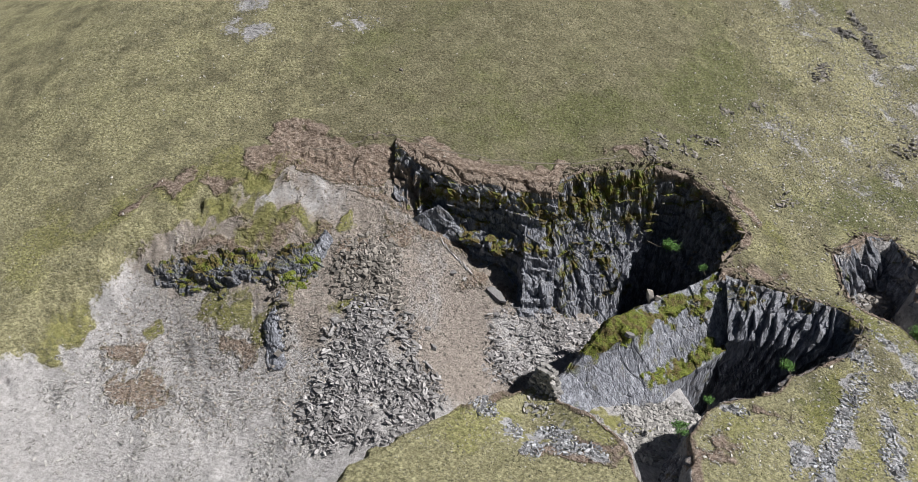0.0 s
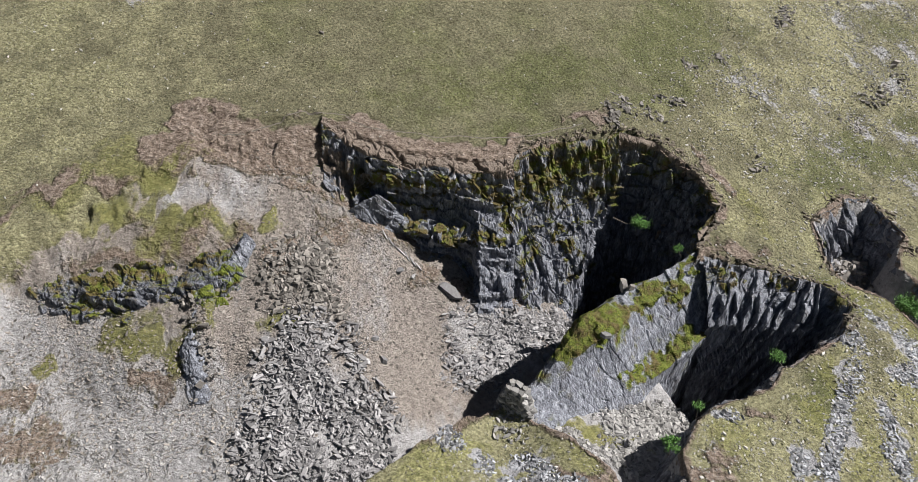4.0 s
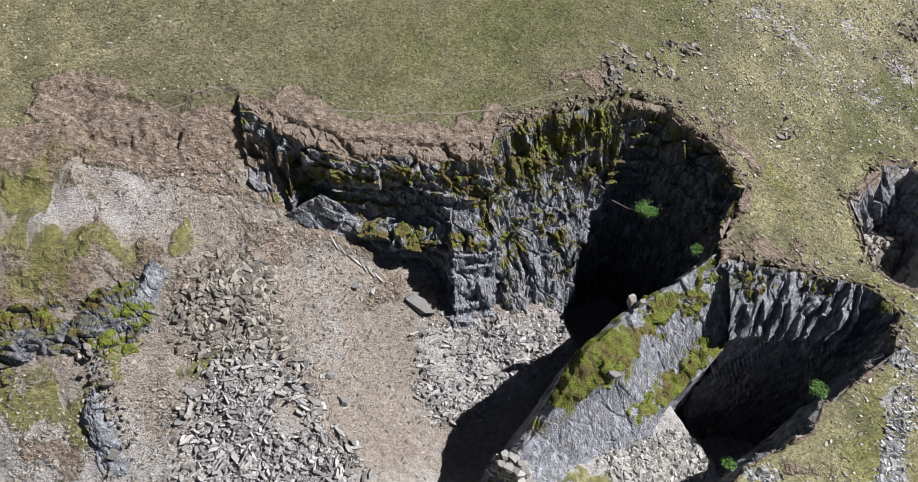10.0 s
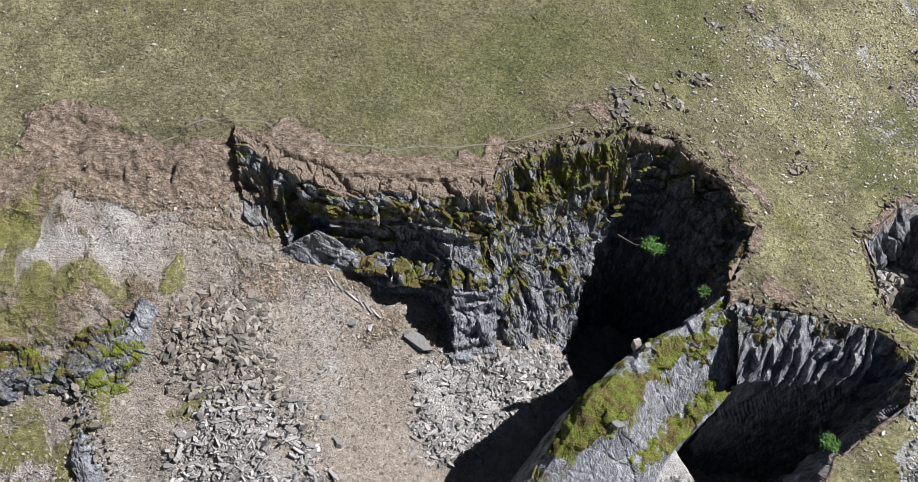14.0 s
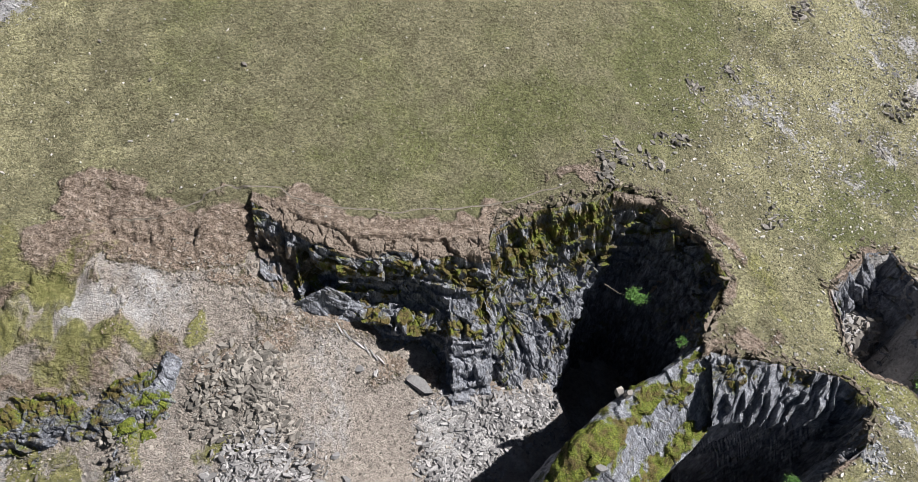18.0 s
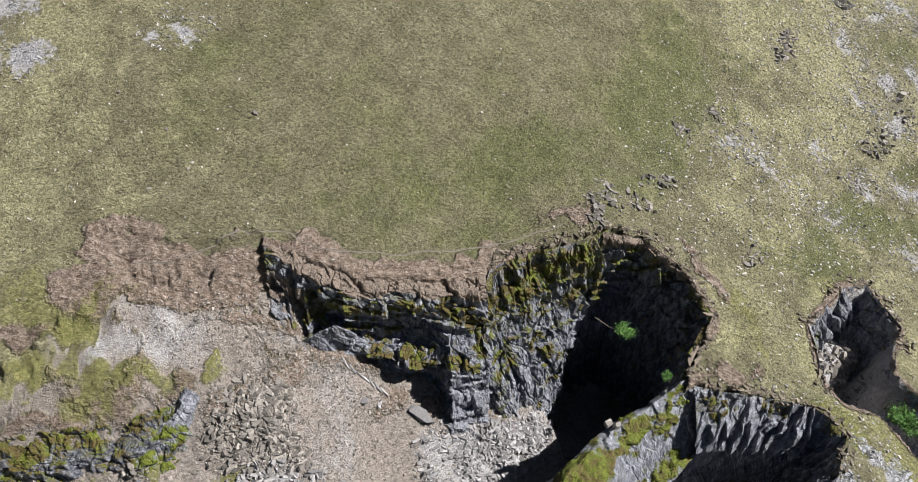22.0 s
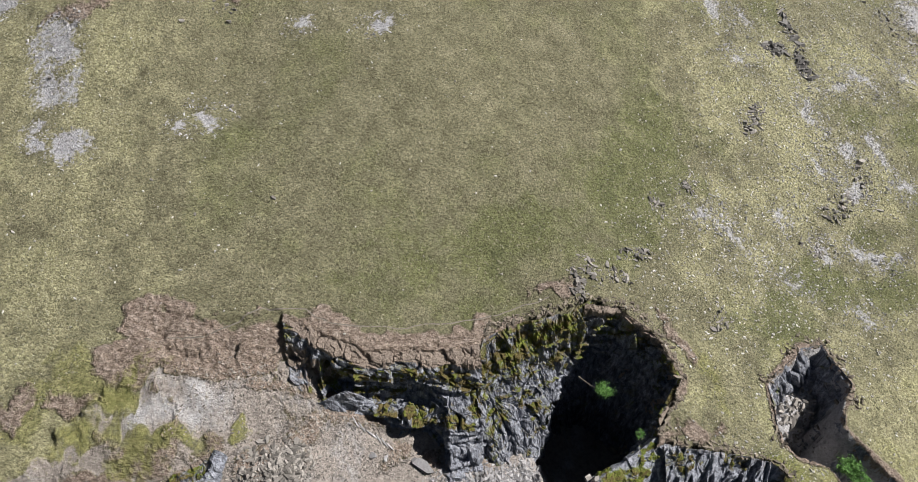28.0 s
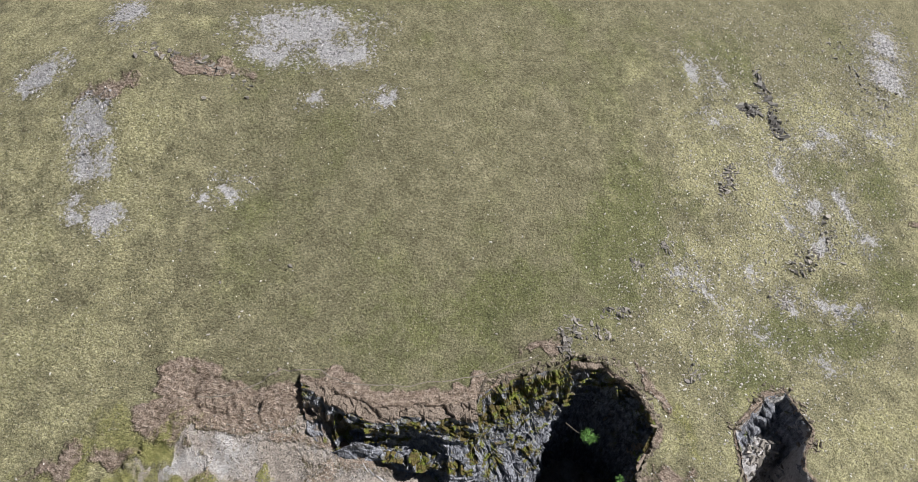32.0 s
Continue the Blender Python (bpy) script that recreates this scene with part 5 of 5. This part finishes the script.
boulder(9.3, -22.4, 1.3, "white stone set in the mossy crest", 2, BLOCKS, MAT_PALE, 0.3, z=-9.0, group="crest stones")
for k in range(7):
    boulder(-17.2 + 0.75 * k, -2.6 - 0.42 * k, 1.5, "long pale slate splinter leaning on the scree", 20 + k, SLABS, MAT_PALE, 0, (1.2, 0.28, 1.0), group="slate splinters", turn=(10 + 5 * (k % 3), 35, -60 + 9 * (k % 4)))
# the rocky rib that runs down beside the outcrop: a mossy back to the east, a short drop to the west
wall_sheet(
    "rock_rib",
    [
        [(-42.6, -20.6, -19.2), (-43.0, -17.6, -15.6), (-43.2, -15, -14.2), (-42.8, -12.6, -12.8), (-41.0, -10.4, -10.4), (-38.4, -8.8, -8.2), (-36.6, -7.0, -6.6), (-35.6, -5.6, -5.0)],
        [(-41.4, -21.6, -18.8), (-42.2, -17.6, -14.0), (-42.3, -15, -12.6), (-41.8, -12.8, -10.6), (-40.0, -10.4, -8.6), (-37.8, -8.8, -6.6), (-36.0, -7.6, -5.6), (-35.2, -5.8, -4.8)],
        [(-40.6, -21.8, -18.8), (-41.2, -17.6, -13.4), (-41.4, -15, -11.9), (-40.8, -12.8, -9.9), (-39.0, -10.4, -8.2), (-36.8, -9.0, -6.5), (-35.2, -7.8, -5.6), (-34.6, -6.0, -4.9)],
        [(-39.4, -21.8, -19.0), (-40.0, -18, -15.0), (-39.8, -15.4, -13.2), (-38.8, -13.4, -11.6), (-37.2, -11.4, -10.2), (-35.6, -9.8, -8.8), (-34.4, -8.4, -7.6), (-33.8, -6.4, -6.2)],
        [(-38.6, -21.6, -19.4), (-39.0, -18.2, -16.6), (-38.6, -15.6, -14.8), (-37.4, -13.8, -13.2), (-36, -12, -12.0), (-34.6, -10.4, -10.6), (-33.4, -9, -9.4), (-33, -6.8, -8.0)],
    ],
    170, 110, "mossy broken rib of rock beside the outcrop", "rock", scale=0.3, moss=0.25, tall=1.6, lean=0.5, size=0.8, crumble=0.8, pale=0.75, vivid=0.75,
    moss_spots=((-38.6, -11.2, -9.4, 2.2), (-37.6, -12.6, -11.4, 2.0), (-36.6, -9.4, -7.4, 1.7), (-38.6, -14.6, -12.6, 1.5), (-41.8, -12.6, -10.6, 1.2)),
    pale_spots=((-36.0, -8.4, -6.6, 1.0), (-41.4, -14.0, -11.8, 1.1), (-40.8, -17.2, -14, 1.8), (-40.6, -20.6, -16, 1.8)),
)
rubble("rib_rocks", "broken blocks lying along the rib of rock", ((-41.5, -12, 1.6, 2.2, 5), (-40.4, -17.5, 1.6, 3.2, 5), (-37, -8.5, 1.4, 1.4, 0)), 220, 0.2, 0.9, MAT_STONE, 90, BLOCKS, 60, 0.4, 0.3, heap=0.5)


# ruined drystone wall by the end of the fin
def ruined_wall():
    rs = random.Random(5)
    thing = new("ruined_wall")
    base = Vector((-2.6, -29.6, float(land(np.array(-2.6), np.array(-29.6))) - 0.3))
    base.z = max(base.z, -15.1)
    thing.location = base
    tagged(thing, "ruined drystone wall end of stacked pale slate", "wall")
    for row in range(11):
        width = 3.8 - 0.2 * row
        x = -width / 2
        while x < width / 2:
            w = rs.uniform(0.45, 0.95)
            for depth in (-0.45, 0.45):
                ob = part("stone", block_mesh(BLOCKS, rs.randrange(10), MAT_GREY), thing)
                m = pose(0, 0, 0, rs.uniform(-6, 6), rs.uniform(-6, 6), rs.uniform(-14, 14)) @ Matrix.Diagonal((w * 1.25, 1.3, 0.85, 1))
                m.translation = (x + w / 2, depth + rs.uniform(-0.1, 0.1), 0.30 * row + 0.1)
                ob.matrix_local = m
            x += w
    thing.rotation_euler = (0, 0, radians(-35))
    return thing


ruined_wall()


# footpath worn along the top of the face
def footpath():
    pts = np.array(((-44, 7.2), (-36, 6.6), (-28, 8.8), (-22.5, 8.2), (-19.5, 6.3), (-15.7, 5.5), (-10.6, 5.1), (-7.3, 5.1), (-2.6, 5.3), (2.2, 5.7), (5.8, 6.3), (11.8, 7.5)), float)
    line = along(pts, 260)
    d = np.gradient(line, axis=0)
    d /= np.linalg.norm(d, axis=1)[:, None]
    side = np.stack([-d[:, 1], d[:, 0]], 1)
    wob = 0.2 * vnoise(np.arange(260) / 9.0, 0.0, 0, 3)
    rows = []
    for k, off in enumerate((-0.08, -0.03, 0.03, 0.08)):
        p = line + side * (off + wob)[:, None]
        rows.append(np.column_stack([p, land(p[:, 0], p[:, 1]) + (0.02 if k in (1, 2) else 0.05)]))
    me = mesh_of("footpath", np.stack(rows, 1).reshape(-1, 3), grid_faces(260, 4), MAT_PATH, True)
    tagged(new("footpath", me), "narrow pale sheep path worn along the slope", "path", kind="structure")


MAT_PATH = stone_material("worn_earth", 0.17, 0.30, (1.0, 0.92, 0.82))
footpath()


# ---------------------------------------------------------------- plants
def tufts(name, label, x, y, low, high, mat, seed, squash=0.7):
    """Small hummocks of grass, uncountable."""
    rs = np.random.RandomState(seed)
    n = len(x)
    size = low * (high / low) ** (rs.uniform(0, 1, n) ** 1.6)
    a = rs.uniform(0, 2 * np.pi, n)[:, None] + np.arange(4)[None] * np.pi / 2 + rs.uniform(-0.5, 0.5, (n, 4))
    r = size[:, None] * rs.uniform(0.35, 0.65, (n, 4))
    z = land(x, y)
    ring = np.stack([x[:, None] + r * np.cos(a), y[:, None] + r * np.sin(a), np.repeat(z[:, None] - 0.06, 4, 1)], -1)
    tip = np.stack([x + rs.normal(0, 0.2, n) * size, y + rs.normal(0, 0.2, n) * size - 0.1 * size, z + size * squash * rs.uniform(0.6, 1.1, n)], -1)
    v = np.concatenate([ring, tip[:, None]], 1).reshape(-1, 3)
    f = np.array([(0, 1, 4), (1, 2, 4), (2, 3, 4), (3, 0, 4)])
    f = (f[None] + (np.arange(n) * 5)[:, None, None]).reshape(-1, 3)
    return tagged(new(name, mesh_of(name, v, f, mat)), label, "grass", kind="stuff")


rs = np.random.RandomState(77)
tx, ty = rs.uniform(-95, 105, 120000), rs.uniform(-46, 84, 120000)
zt = zones(tx, ty)
ok = on_hill(tx, ty) & (zt["scree"] < 0.3) & (zt["soil"] < 0.4) & (zt["straw"] < 0.45)
tufts("grass_tufts", "olive and brown grass tussocks covering the hillside", tx[ok], ty[ok], 0.2, 0.6, MAT_TUFT, 78, 0.24)
ok = on_hill(tx, ty) & (zt["scree"] < 0.3) & (zt["soil"] < 0.4) & (zt["straw"] >= 0.45)
tufts("straw_tufts", "bleached straw-coloured grass tussocks", tx[ok], ty[ok], 0.2, 0.6, MAT_STRAW, 79, 0.28)
tx, ty = rs.uniform(-52, 6, 5000), rs.uniform(-4, 14, 5000)
zt = zones(tx, ty)
ok = (zt["soil"] > 0.45) & (inside(tx, ty, QUARRY)[1] > 1.5) | (zt["soil"] > 0.45) & (inside(tx, ty, QUARRY)[0] < 0)
tufts("dead_bracken", "brown dead bracken and heather clods on the scarp", tx[ok], ty[ok], 0.15, 0.42, MAT_BRACKEN, 80, 0.22)


def branch(points, radii, sides=6):
    """A tapered bent stem as arrays."""
    points = np.array(points, float)
    vs, fs = [], []
    for k, (p, r) in enumerate(zip(points, radii)):
        d = points[min(k + 1, len(points) - 1)] - points[max(k - 1, 0)]
        d /= np.linalg.norm(d)
        a = np.cross(d, (0.3, 0.9, 0.2))
        a /= np.linalg.norm(a)
        b = np.cross(d, a)
        for s in range(sides):
            t = 2 * math.pi * s / sides
            vs.append(p + r * (math.cos(t) * a + math.sin(t) * b))
        if k:
            for s in range(sides):
                i, j = (k - 1) * sides + s, (k - 1) * sides + (s + 1) % sides
                fs += [(i, j, j + sides), (i, j + sides, i + sides)]
    return np.array(vs), np.array(fs)


def sapling(name, label, foot, crown, radius, leaves, seed, trunk=0.09):
    """A young tree: a bent trunk from its foot to the crown, limbs, and loose leaves."""
    rs = np.random.RandomState(seed)
    foot, crown = np.array(foot, float), np.array(crown, float)
    thing = new(name)
    thing.location = foot
    tagged(thing, label, "tree", "saplings in the quarry")
    top = crown - foot
    mid = top * 0.5 + np.array((0, 0, -0.08 * np.linalg.norm(top)))
    v, f = branch([(0, 0, 0), mid * 0.5, mid, top * 0.8, top], [trunk, trunk * 0.85, trunk * 0.7, trunk * 0.5, trunk * 0.25])
    stem = part("trunk", mesh_of("trunk", v, f, MAT_BARK, True), thing)
    ends = []
    for k in range(9):
        a, e = 2 * math.pi * k / 9 + rs.uniform(-0.3, 0.3), rs.uniform(-0.3, 0.9)
        start = top * rs.uniform(0.7, 0.98)
        end = top + radius * rs.uniform(0.6, 0.95) * np.array((math.cos(a) * math.cos(e), math.sin(a) * math.cos(e), math.sin(e) * 0.8))
        bend = (start + end) / 2 + (0, 0, 0.12 * radius)
        v, f = branch([start, bend, end], [trunk * 0.35, trunk * 0.22, trunk * 0.08], 5)
        part("limb", mesh_of("limb", v, f, MAT_BARK, True), stem)
        ends.append((start, bend, end))
    n = leaves
    k = rs.randint(0, 9, n)
    t = rs.uniform(0.35, 1.05, n)[:, None]
    s, b, e = (np.array([q[i] for q in ends])[k] for i in range(3))
    c = (1 - t) ** 2 * s + 2 * t * (1 - t) * b + t * t * e + rs.normal(0, 0.16 * radius, (n, 3))
    size = rs.uniform(0.05, 0.11, n) * (0.6 + radius * 0.5)
    m = turns(rs, n, 0.7)
    shape = np.array([(-1, 0, 0), (0, -0.55, 0.12), (1.2, 0, 0), (0, 0.55, 0.12)])
    v = (np.einsum("nij,vj->nvi", m * size[:, None, None], shape) + c[:, None]).reshape(-1, 3)
    f = (np.array([(0, 1, 2), (0, 2, 3)])[None] + (np.arange(n) * 4)[:, None, None]).reshape(-1, 3)
    part("leaves", mesh_of("leaves", v, f, MAT_LEAF), thing)
    return thing


sapling("sapling", "bright green sapling growing out of the cliff face", (16.6, 1.0, -8.6), (19.3, -2.7, -7.4), 1.5, 1500, 1)
sapling("sapling", "green sapling leaning out over the dark pit", (29.9, -27.0, -11.0), (29.0, -26.2, -9.6), 1.0, 900, 2, 0.06)
sapling("sapling", "thin sapling at the lip of the south wall", (17.6, -32.2, -12.6), (17.6, -31.8, -10.8), 0.75, 500, 3, 0.05)
sapling("sapling", "leafy sapling in the shaded gully mouth", (13.2, -36.2, -13.0), (13.1, -36.0, -11.2), 1.1, 800, 4, 0.06)
sapling("sapling", "small twiggy bush on the notch of the rim", (22.4, -10.6, -6.9), (21.8, -10.3, -5.7), 0.7, 320, 5, 0.05)
sapling("shrub", "dense green shrub rooted in the trench side", (53.2, -17.2, -13.6), (52.9, -16.9, -11.9), 1.9, 2600, 6)
sapling("shrub", "low green shrub rooted in the trench side", (55.0, -19.4, -14.2), (54.8, -19.0, -12.8), 1.3, 1200, 7)
